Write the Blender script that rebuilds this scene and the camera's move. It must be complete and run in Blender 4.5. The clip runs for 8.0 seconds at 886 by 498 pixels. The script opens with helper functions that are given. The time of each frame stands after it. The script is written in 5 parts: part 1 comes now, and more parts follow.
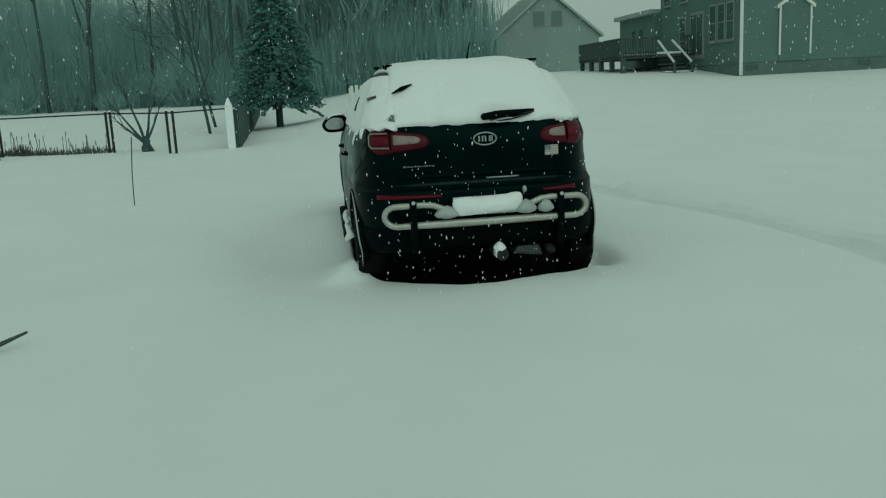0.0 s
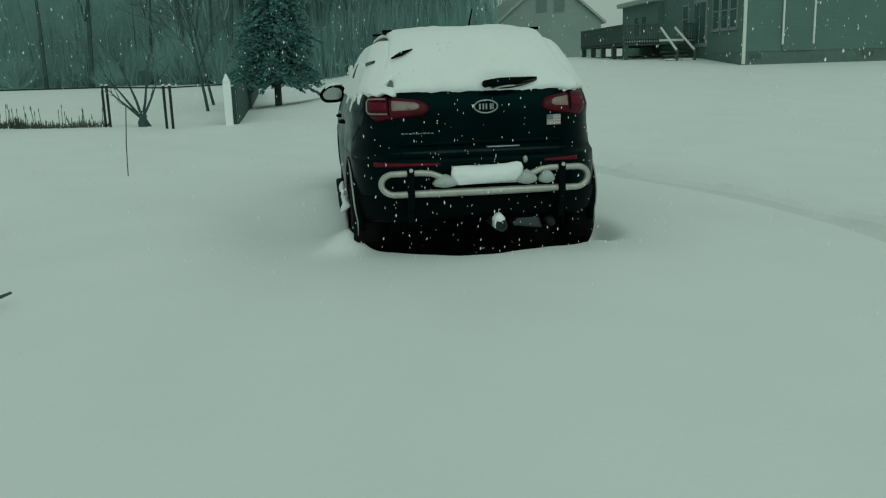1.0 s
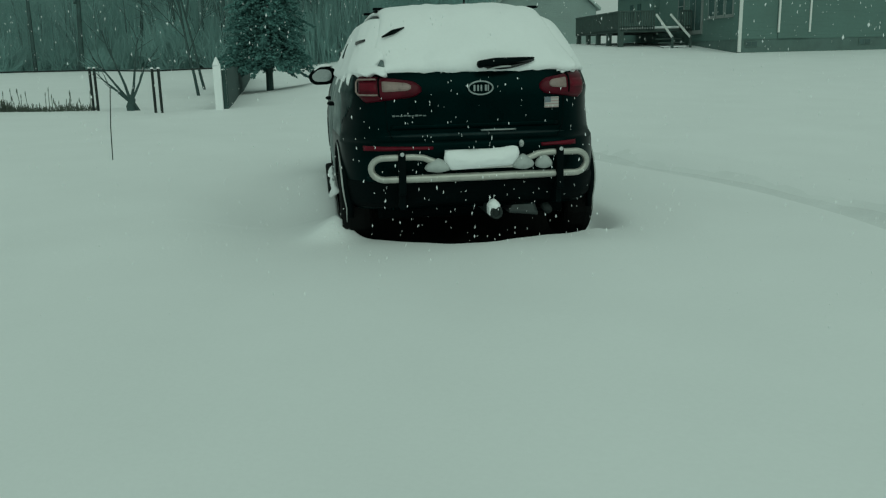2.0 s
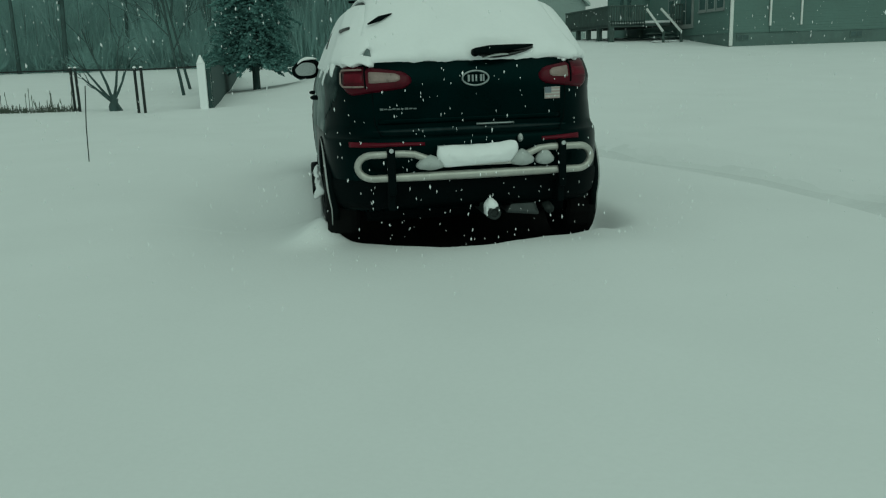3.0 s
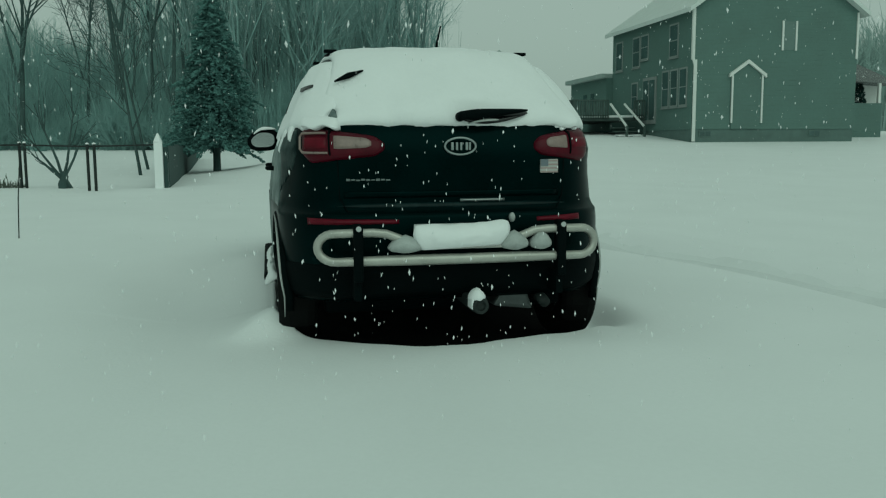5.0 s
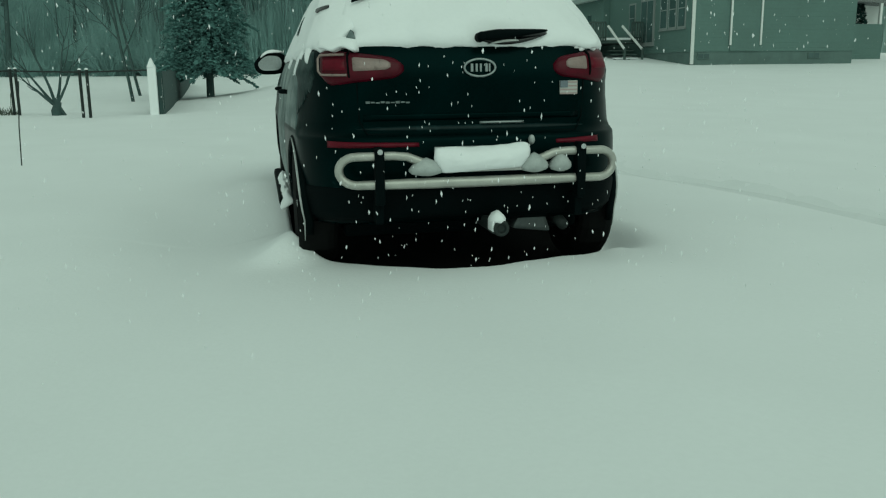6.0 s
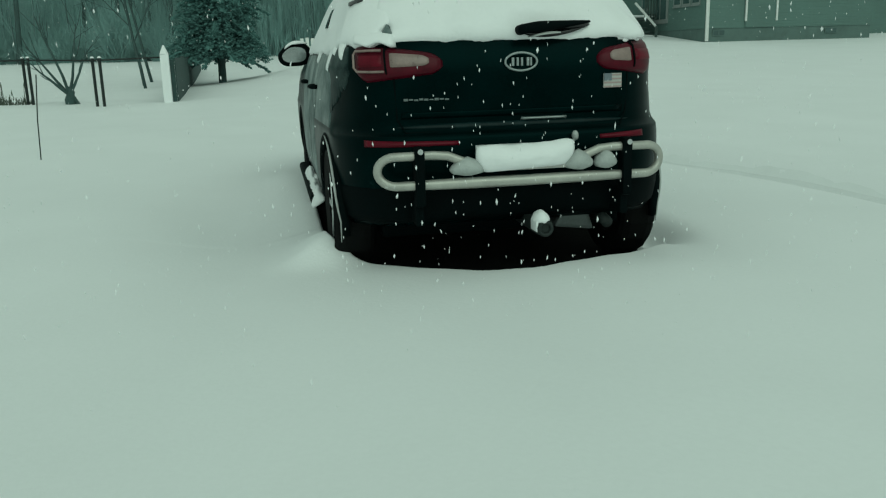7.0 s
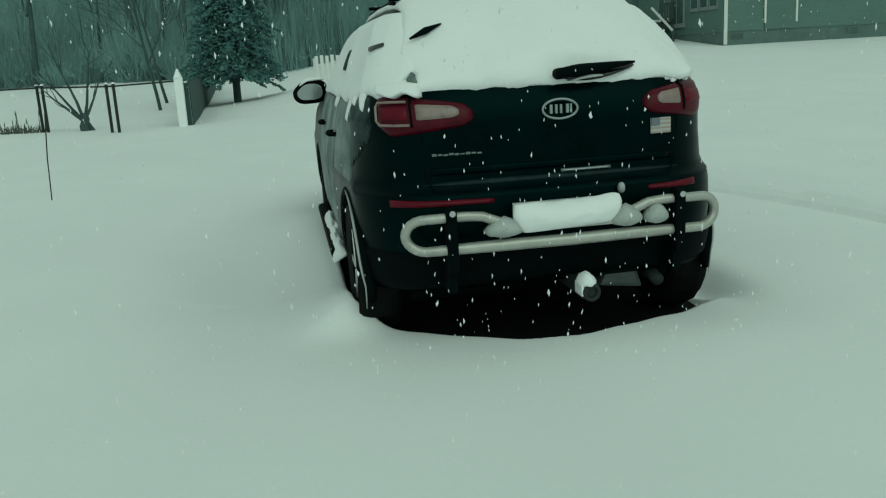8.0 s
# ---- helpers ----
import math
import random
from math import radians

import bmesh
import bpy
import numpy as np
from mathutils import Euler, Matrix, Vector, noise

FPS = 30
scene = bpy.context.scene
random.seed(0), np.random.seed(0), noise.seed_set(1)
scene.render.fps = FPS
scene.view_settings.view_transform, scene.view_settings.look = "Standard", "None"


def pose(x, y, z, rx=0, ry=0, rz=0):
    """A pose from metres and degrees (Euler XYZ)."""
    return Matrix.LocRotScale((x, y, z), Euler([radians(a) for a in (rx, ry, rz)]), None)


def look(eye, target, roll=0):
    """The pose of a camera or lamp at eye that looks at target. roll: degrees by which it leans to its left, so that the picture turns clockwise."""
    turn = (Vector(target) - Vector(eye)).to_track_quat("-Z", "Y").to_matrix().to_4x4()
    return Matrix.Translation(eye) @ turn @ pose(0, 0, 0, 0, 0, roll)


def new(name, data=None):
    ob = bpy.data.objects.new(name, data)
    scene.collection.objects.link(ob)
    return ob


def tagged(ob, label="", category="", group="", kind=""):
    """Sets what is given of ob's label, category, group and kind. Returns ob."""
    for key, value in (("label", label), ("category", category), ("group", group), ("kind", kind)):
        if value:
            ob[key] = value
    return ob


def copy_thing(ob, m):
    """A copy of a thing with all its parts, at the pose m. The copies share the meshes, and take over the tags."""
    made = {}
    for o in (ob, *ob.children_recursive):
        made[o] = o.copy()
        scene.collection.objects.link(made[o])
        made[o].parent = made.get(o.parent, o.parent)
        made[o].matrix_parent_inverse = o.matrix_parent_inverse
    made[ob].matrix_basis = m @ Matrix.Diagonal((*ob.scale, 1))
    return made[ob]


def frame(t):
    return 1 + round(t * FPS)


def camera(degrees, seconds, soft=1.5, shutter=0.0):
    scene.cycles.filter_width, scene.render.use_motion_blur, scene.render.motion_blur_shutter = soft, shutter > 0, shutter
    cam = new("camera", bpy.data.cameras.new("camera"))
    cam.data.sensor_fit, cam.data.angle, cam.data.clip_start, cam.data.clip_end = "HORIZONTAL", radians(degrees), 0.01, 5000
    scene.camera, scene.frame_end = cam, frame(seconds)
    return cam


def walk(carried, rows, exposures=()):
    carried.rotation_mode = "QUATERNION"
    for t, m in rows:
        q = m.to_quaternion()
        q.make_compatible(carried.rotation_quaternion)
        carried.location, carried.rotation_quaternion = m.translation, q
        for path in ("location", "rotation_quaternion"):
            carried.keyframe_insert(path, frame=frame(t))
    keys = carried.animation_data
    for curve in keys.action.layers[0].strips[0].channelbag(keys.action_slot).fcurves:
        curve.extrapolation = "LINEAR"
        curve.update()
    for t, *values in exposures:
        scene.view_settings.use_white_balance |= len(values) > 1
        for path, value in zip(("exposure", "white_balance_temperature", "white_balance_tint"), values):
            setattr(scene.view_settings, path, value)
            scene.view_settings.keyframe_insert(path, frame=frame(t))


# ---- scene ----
cam = camera(55.5, 8.0, soft=1.2)
PATH = [
    (0, (-1.044, -5.799, 1.444), (-0.799, -3.851, 1.062), -2.9),
    (0.5, (-1.042, -5.75, 1.368), (-0.80, -3.804, 0.976), -2.25),
    (1, (-1.036, -5.688, 1.307), (-0.786, -3.747, 0.893), -1.7),
    (1.5, (-1.018, -5.599, 1.281), (-0.76, -3.665, 0.843), -1.1),
    (3, (-0.958, -5.037, 1.199), (-0.673, -3.109, 0.751), -1.9),
    (3.5, (-0.924, -4.806, 1.162), (-0.634, -2.879, 0.713), -1.4),
    (4, (-0.891, -4.586, 1.135), (-0.599, -2.658, 0.694), -0.9),
    (4.2, (-0.870, -4.427, 1.123), (-0.566, -2.481, 0.777), -1.1),
    (5.3, (-0.947, -4.18, 1.05), (-0.54, -2.236, 0.809), -0.3),
    (5.5, (-0.978, -4.203, 1.049), (-0.573, -2.269, 0.74), -0.5),
    (6, (-1.05, -4.183, 1.048), (-0.654, -2.267, 0.633), -0.6),
    (6.5, (-1.133, -4.122, 1.054), (-0.752, -2.205, 0.627), -1.7),
    (7, (-1.168, -4.004, 1.125), (-0.8, -2.093, 0.665), -1.5),
    (7.5, (-1.178, -3.815, 1.26), (-0.82, -1.899, 0.813), -2.0),
    (8, (-1.151, -3.571, 1.308), (-0.824, -1.648, 0.866), -3.2),
]
EXPOSURES = [(0, -0.38, 6090, -25), (1.5, -0.36, 6100, -24.5), (4, -0.37, 6070, -25.5), (4.2, -0.43, 6030, -26.5), (5.3, -0.19, 6110, -25.5), (5.5, -0.11, 6180, -24), (6.5, -0.10, 6200, -23), (7.5, -0.12, 6160, -24), (8, -0.15, 6110, -25.5)]
walk(cam, [(t, look(eye, target, roll)) for t, eye, target, roll in PATH], EXPOSURES)

# ---------------------------------------------------------------- world, light
world = bpy.data.worlds.new("overcast_sky")
scene.world = world
world.use_nodes = True
wn, wl = world.node_tree.nodes, world.node_tree.links
wn.clear()
sky = wn.new("ShaderNodeTexSky")
sky.sky_type = "NISHITA"
sky.sun_disc = False
sky.sun_elevation, sky.sun_rotation = radians(38), radians(200)
sky.air_density, sky.dust_density = 1.0, 4.0
grey = wn.new("ShaderNodeHueSaturation")
grey.inputs["Saturation"].default_value = 0.12
cloud = wn.new("ShaderNodeMix")
cloud.data_type = "RGBA"
cloud.inputs["Factor"].default_value = 0.8
cloud.inputs["B"].default_value = (4.6, 4.75, 4.7, 1)
back = wn.new("ShaderNodeBackground")
back.inputs["Strength"].default_value = 0.105
wout = wn.new("ShaderNodeOutputWorld")
wl.new(sky.outputs["Color"], grey.inputs["Color"])
wl.new(grey.outputs["Color"], cloud.inputs["A"])
wl.new(cloud.outputs["Result"], back.inputs["Color"])
wl.new(back.outputs["Background"], wout.inputs["Surface"])
sun_data = bpy.data.lights.new("sun", "SUN")
sun_data.energy, sun_data.angle, sun_data.color = 0.5, radians(40), (1.0, 0.97, 0.92)
sun = new("sun", sun_data)
sun.matrix_world = look((6, -14, 14), (0, 0, 0))


# ---------------------------------------------------------------- materials
def mat(name, col, rough=0.6, metal=0.0, var=0.2, scale=6.0, bump=0.0, fine=60.0, other=None, spec=0.5, coat=0.0, alpha_trans=0.0):
    """A surface with two scales of variation in colour, roughness and relief."""
    m = bpy.data.materials.new(name)
    m.use_nodes = True
    n, l = m.node_tree.nodes, m.node_tree.links
    b = n["Principled BSDF"]
    b.inputs["Metallic"].default_value = metal
    b.inputs["Specular IOR Level"].default_value = spec
    b.inputs["Coat Weight"].default_value = coat
    b.inputs["Transmission Weight"].default_value = alpha_trans
    tc = n.new("ShaderNodeTexCoord")
    big, small = n.new("ShaderNodeTexNoise"), n.new("ShaderNodeTexNoise")
    big.inputs["Scale"].default_value, small.inputs["Scale"].default_value = scale, fine
    big.inputs["Detail"].default_value, small.inputs["Detail"].default_value = 5, 3
    for k in (big, small):
        l.new(tc.outputs["Object"], k.inputs["Vector"])
    add = n.new("ShaderNodeMath")
    add.operation = "MULTIPLY_ADD"
    add.inputs[1].default_value = 0.45
    l.new(small.outputs["Fac"], add.inputs[0])
    l.new(big.outputs["Fac"], add.inputs[2])
    ramp = n.new("ShaderNodeMapRange")
    ramp.inputs["From Min"].default_value, ramp.inputs["From Max"].default_value = 0.45, 1.0
    l.new(add.outputs[0], ramp.inputs["Value"])
    mix = n.new("ShaderNodeMix")
    mix.data_type = "RGBA"
    o = other or tuple(c * (1 - var) for c in col)
    mix.inputs["A"].default_value, mix.inputs["B"].default_value = (*o, 1), (*col, 1)
    l.new(ramp.outputs["Result"], mix.inputs["Factor"])
    l.new(mix.outputs["Result"], b.inputs["Base Color"])
    rr = n.new("ShaderNodeMapRange")
    rr.inputs["To Min"].default_value, rr.inputs["To Max"].default_value = max(rough - 0.1, 0.02), min(rough + 0.1, 1)
    l.new(big.outputs["Fac"], rr.inputs["Value"])
    l.new(rr.outputs["Result"], b.inputs["Roughness"])
    if bump:
        bp = n.new("ShaderNodeBump")
        bp.inputs["Strength"].default_value, bp.inputs["Distance"].default_value = 0.6, bump
        l.new(add.outputs[0], bp.inputs["Height"])
        l.new(bp.outputs["Normal"], b.inputs["Normal"])
    return m


def dusted(m, amount, col=(0.8, 0.82, 0.83), scale=35.0, soft=0.12):
    """Fine snow clinging in flecks over a surface, or the bumper step's painted sheen."""
    n, l = m.node_tree.nodes, m.node_tree.links
    b = n["Principled BSDF"]
    old = b.inputs["Base Color"].links[0].from_socket
    tc, no = n.new("ShaderNodeTexCoord"), n.new("ShaderNodeTexNoise")
    no.inputs["Scale"].default_value, no.inputs["Detail"].default_value, no.inputs["Roughness"].default_value = scale, 8, 0.75
    l.new(tc.outputs["Object"], no.inputs["Vector"])
    r = n.new("ShaderNodeMapRange")
    r.inputs["From Min"].default_value, r.inputs["From Max"].default_value = 0.8 - amount, 0.8 + soft - amount
    l.new(no.outputs["Fac"], r.inputs["Value"])
    mx = n.new("ShaderNodeMix")
    mx.data_type = "RGBA"
    l.new(r.outputs["Result"], mx.inputs["Factor"])
    l.new(old, mx.inputs["A"])
    mx.inputs["B"].default_value = (*col, 1)
    l.new(mx.outputs["Result"], b.inputs["Base Color"])
    return m


def lapped(m, pitch, depth=0.02):
    """Horizontal lap boards as relief, one every pitch metres."""
    n, l = m.node_tree.nodes, m.node_tree.links
    b = n["Principled BSDF"]
    tc, sep, mul, fr = n.new("ShaderNodeTexCoord"), n.new("ShaderNodeSeparateXYZ"), n.new("ShaderNodeMath"), n.new("ShaderNodeMath")
    mul.operation, fr.operation = "DIVIDE", "FRACT"
    mul.inputs[1].default_value = pitch
    l.new(tc.outputs["Object"], sep.inputs[0])
    l.new(sep.outputs["Z"], mul.inputs[0])
    l.new(mul.outputs[0], fr.inputs[0])
    bp = n.new("ShaderNodeBump")
    bp.inputs["Strength"].default_value, bp.inputs["Distance"].default_value, bp.invert = 0.9, depth, True
    l.new(fr.outputs[0], bp.inputs["Height"])
    l.new(bp.outputs["Normal"], b.inputs["Normal"])
    return m


SNOW = mat("snow", (0.86, 0.88, 0.89), 0.62, var=0.05, scale=0.9, bump=0.006, fine=45, spec=0.3)
SNOW_GREY = mat("wet_snow", (0.46, 0.49, 0.48), 0.5, var=0.25, scale=18, bump=0.01, fine=120)
PAINT = dusted(mat("dark_paint", (0.0006, 0.0062, 0.0064), 0.30, var=0.6, scale=5, fine=90, spec=0.05), 0.16, (0.018, 0.04, 0.04), 5)
PAINT.node_tree.nodes["Principled BSDF"].inputs["Specular Tint"].default_value = (0.35, 1, 1, 1)
# Frost film and the snow's reflection, both put into the flank colour.
PAINT_FROST_SHEEN = dusted(mat("frost_sheen_paint", (0.05, 0.09, 0.09), 0.5, var=0.4, scale=3, fine=25, spec=0.15), 0.45, (0.42, 0.47, 0.46), 2.2, 0.4)
PAINT_HAZE = dusted(mat("misted_paint", (0.006, 0.02, 0.02), 0.4, var=0.5, scale=3, fine=25, spec=0.1), 0.34, (0.10, 0.14, 0.135), 3.5, 0.4)
# Lighter paint tone for the sky's reflection along the bumper step.
PAINT_SHEEN = dusted(mat("sky_sheen_paint", (0.006, 0.02, 0.021), 0.4, var=0.5, scale=4, fine=40, spec=0.12), 0.3, (0.03, 0.06, 0.06), 4, 0.4)
PLASTIC = mat("black_plastic", (0.0012, 0.0045, 0.005), 0.7, var=0.4, scale=9, bump=0.002, fine=150, spec=0.05)
RUBBER = dusted(mat("tyre_rubber", (0.007, 0.008, 0.008), 0.85, var=0.4, scale=14, bump=0.003, fine=120, spec=0.1), 0.09)
GLASS = mat("tinted_glass", (0.01, 0.012, 0.013), 0.08, var=0.4, scale=3, fine=60, spec=0.5)
MIRROR = mat("mirror_glass", (0.38, 0.41, 0.41), 0.06, metal=1.0, var=0.1)
# Two greyed snow tones: the track groove's shade put into the colour.
TRACK_SHADE_OUTER = mat("track_shade_snow_outer", (0.82, 0.845, 0.85), 0.6, var=0.07, scale=2.0, bump=0.012, fine=30)
TRACK_SHADE_INNER = mat("track_shade_snow_inner", (0.77, 0.795, 0.80), 0.55, var=0.14, scale=2.0, bump=0.012, fine=30)
RED = mat("red_lens", (0.13, 0.003, 0.016), 0.35, var=0.5, scale=14, fine=160, spec=0.15)
RED_DARK = mat("dark_red_lens", (0.085, 0.002, 0.012), 0.35, var=0.5, scale=14, fine=160, spec=0.15)
CLEAR = mat("clear_lens", (0.28, 0.21, 0.19), 0.3, var=0.4, scale=22, fine=170)
CHROME = mat("chrome", (0.6, 0.62, 0.62), 0.22, metal=1.0, var=0.25, scale=20)
STEEL = dusted(mat("brushed_tube", (0.50, 0.50, 0.46), 0.42, metal=0.5, var=0.3, scale=12, bump=0.001, fine=200), 0.2)
BADGE = mat("badge_silver", (0.34, 0.38, 0.38), 0.4, metal=0.6, var=0.2, scale=40)
BADGE_DULL = mat("dull_badge", (0.17, 0.20, 0.20), 0.5, metal=0.3, var=0.3, scale=40)
TRIM = mat("grey_trim", (0.26, 0.29, 0.28), 0.6, var=0.2, scale=3, bump=0.002)
WHITE = mat("white_trim", (0.72, 0.74, 0.72), 0.55, var=0.12, scale=3, bump=0.002)
FLAG_R = mat("sticker_red", (0.40, 0.31, 0.30), 0.5, var=0.2)
FLAG_B = mat("sticker_blue", (0.16, 0.19, 0.22), 0.5, var=0.2)
FLAG_W = mat("sticker_white", (0.5, 0.5, 0.48), 0.5, var=0.15)
SIDING = lapped(mat("grey_siding", (0.11, 0.185, 0.165), 0.7, var=0.2, scale=0.8, fine=9), 0.115)
# Far siding paled: the falling-snow haze is part of its colour.
SIDING_FAR = lapped(mat("hazed_siding", (0.27, 0.34, 0.325), 0.75, var=0.15, scale=0.6, fine=7), 0.15)
BLOCK = mat("foundation_block", (0.12, 0.18, 0.165), 0.85, var=0.3, scale=2.5, bump=0.01, fine=30)
PANE = mat("window_pane", (0.075, 0.125, 0.12), 0.08, var=0.4, scale=1.2, fine=8)
ROOF = dusted(mat("roof_shingle", (0.14, 0.15, 0.15), 0.85, var=0.3, scale=4, bump=0.01, fine=40), 0.27)
SNOW_ROOF = mat("snow_covered_roof", (0.66, 0.71, 0.69), 0.8, var=0.12, scale=2, fine=12, bump=0.01)
# Roof snow toned towards the walls, haze painted in.
HAZE_ROOF = mat("hazed_roof", (0.36, 0.43, 0.41), 0.8, var=0.15, scale=2, fine=12)
EVERGREEN = mat("dark_evergreen", (0.02, 0.05, 0.045), 0.85, var=0.5, scale=3, fine=20, spec=0.1)
BLIND = mat("drawn_blind", (0.135, 0.20, 0.185), 0.5, var=0.15, scale=2)
DECKWOOD = mat("weathered_deck_wood", (0.07, 0.105, 0.095), 0.8, var=0.4, scale=4, bump=0.006, fine=50)
FENCEWOOD = mat("dark_fence_wood", (0.045, 0.085, 0.08), 0.85, var=0.45, scale=3, bump=0.008, fine=40)
# Paler bark for the wood behind: snow haze put into the colour.
HAZED_BARK = dusted(mat("hazed_bark", (0.13, 0.205, 0.2), 0.9, var=0.4, scale=2.5, bump=0.02, fine=25), 0.2, scale=9)
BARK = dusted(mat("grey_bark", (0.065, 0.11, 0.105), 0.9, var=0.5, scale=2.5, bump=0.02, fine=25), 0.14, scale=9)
# Twigs, far wood and brush carry the snow haze in their colour.
TWIG = dusted(mat("hazed_twigs", (0.26, 0.4, 0.385), 0.9, var=0.4, scale=0.6, fine=8), 0.2, scale=3)
FAR_WOOD = mat("far_hazed_wood", (0.36, 0.47, 0.445), 0.95, var=0.15, scale=0.2, fine=3, spec=0.1)
BRUSH = dusted(mat("hazed_brush", (0.29, 0.45, 0.43), 0.9, var=0.35, scale=0.35, fine=8), 0.16, scale=3)
STALK = mat("dry_stalks", (0.12, 0.145, 0.115), 0.9, var=0.5, scale=5, fine=40)
# Needle green lifted to hold the snow haze; the flecks are snow.
NEEDLE = dusted(mat("fir_needles", (0.125, 0.235, 0.22), 0.9, var=0.2, scale=1.4, fine=12, spec=0.1), 0.16, (0.2, 0.33, 0.31), 14)
IRON = mat("dark_iron", (0.010, 0.018, 0.017), 0.7, metal=0.0, var=0.4, scale=8, fine=60)
EXHAUST = mat("dull_exhaust", (0.09, 0.105, 0.105), 0.55, metal=0.4, var=0.4, scale=9, fine=70)
# Bare asphalt, blackened so the shade under the car sits in its colour.
ASPHALT = mat("shade_dark_asphalt", (0.012, 0.013, 0.013), 0.95, var=0.4, scale=3, bump=0.01, fine=70, spec=0.05)
LOC = {}


# ---------------------------------------------------------------- builders
def thing(name, loc, label, category, group="", kind=""):
    """A thing's Empty at its base; its parts are given in world places."""
    ob = new(name)
    ob.location = loc
    ob.empty_display_size = 0.2
    LOC[ob] = Vector(loc)
    return tagged(ob, label, category, group, kind)


def mesh(name, verts, faces, material, parent=None, label="", smooth=False):
    o = LOC.get(parent, Vector((0, 0, 0)))
    me = bpy.data.meshes.new(name)
    me.from_pydata([(v[0] - o[0], v[1] - o[1], v[2] - o[2]) for v in verts], [], faces)
    me.materials.append(material)
    if smooth:
        me.polygons.foreach_set("use_smooth", [True] * len(me.polygons))
    me.update()
    ob = new(name, me)
    if parent:
        ob.parent = parent
        LOC[ob] = o
    return tagged(ob, label) if label else ob


def part(name, bm, material, parent, label="", smooth=False):
    bmesh.ops.recalc_face_normals(bm, faces=bm.faces)
    vs = [v.co.copy() for v in bm.verts]
    bm.verts.index_update()
    fs = [[v.index for v in f.verts] for f in bm.faces]
    bm.free()
    return mesh(name, vs, fs, material, parent, label, smooth)


def box(lo, hi, bevel=0.0, bm=None, m=None):
    """A box between two corners, its edges rounded."""
    own = bmesh.new()
    bmesh.ops.create_cube(own, size=1)
    c, s = [(a + b) / 2 for a, b in zip(lo, hi)], [abs(b - a) for a, b in zip(lo, hi)]
    for v in own.verts:
        v.co = Vector((c[0] + v.co.x * s[0], c[1] + v.co.y * s[1], c[2] + v.co.z * s[2]))
    if bevel:
        bmesh.ops.bevel(own, geom=own.edges[:], offset=bevel, segments=2, affect="EDGES", profile=0.6)
    if m is not None:
        own.transform(m)
    if bm is None:
        return own
    ids = [bm.verts.new(v.co) for v in own.verts]
    own.verts.index_update()
    for f in own.faces:
        bm.faces.new([ids[v.index] for v in f.verts])
    own.free()
    return bm


def tube(points, radii, sides=8, closed=False):
    """Vertices and faces of a round tube along points."""
    pts = [Vector(p) for p in points]
    rad = radii if isinstance(radii, (list, tuple)) else [radii] * len(pts)
    vs, fs, n = [], [], len(pts)
    side = None
    for i, p in enumerate(pts):
        a = pts[i - 1] if (i or closed) else p
        b = pts[(i + 1) % n] if (i < n - 1 or closed) else p
        d = (b - a).normalized()
        if side is None:
            side = d.orthogonal().normalized()
        side = (side - d * side.dot(d)).normalized()
        up = d.cross(side)
        for k in range(sides):
            w = 2 * math.pi * k / sides
            vs.append(p + (side * math.cos(w) + up * math.sin(w)) * rad[i])
    for i in range(n if closed else n - 1):
        j = (i + 1) % n
        for k in range(sides):
            q = (k + 1) % sides
            fs.append((i * sides + k, i * sides + q, j * sides + q, j * sides + k))
    if not closed:
        fs.append(tuple(range(sides))[::-1])
        fs.append(tuple((n - 1) * sides + k for k in range(sides)))
    return vs, fs


def joined(pieces):
    vs, fs = [], []
    for v, f in pieces:
        o = len(vs)
        vs += v
        fs += [tuple(i + o for i in q) for q in f]
    return vs, fs


def grid_solid(n, m, top, bottom):
    """A closed slab over an n x m grid: top(i, j) and bottom(i, j) give the places."""
    vs = [top(i, j) for i in range(n) for j in range(m)] + [bottom(i, j) for i in range(n) for j in range(m)]
    o, fs = n * m, []
    for i in range(n - 1):
        for j in range(m - 1):
            a, b, c, d = i * m + j, (i + 1) * m + j, (i + 1) * m + j + 1, i * m + j + 1
            fs += [(a, b, c, d), (o + d, o + c, o + b, o + a)]
    rim = [i * m for i in range(n)] + [(n - 1) * m + j for j in range(1, m)] + [i * m + m - 1 for i in range(n - 2, -1, -1)] + [j for j in range(m - 2, 0, -1)]
    for k in range(len(rim)):
        a, b = rim[k], rim[(k + 1) % len(rim)]
        fs.append((b, a, o + a, o + b))
    return vs, fs


def smooth01(a, b, x):
    t = np.clip((x - a) / (b - a), 0, 1)
    return t * t * (3 - 2 * t)


# ---------------------------------------------------------------- ground
CAR_YAW = 0.4
CAR = pose(0, 0, 0, 0, 0, CAR_YAW)


def bare_edge(x):
    """Where, behind the car, the snow gives way to bare ground under it."""
    d = (np.asarray(x, float) - 0.12) / 0.98
    return -0.13 + np.where(d < 0, 0.57 * np.abs(d) ** 1.8, 0.50 * np.abs(d) ** 1.4) + 0.012 * np.sin(9 * d + 1) + 0.006 * np.sin(23 * d)


def track_x(y):
    """The line of the old wheel track past the right of the car."""
    return 2.55 + 0.68 * np.exp(-((y - 0.7) / 2.6) ** 2)


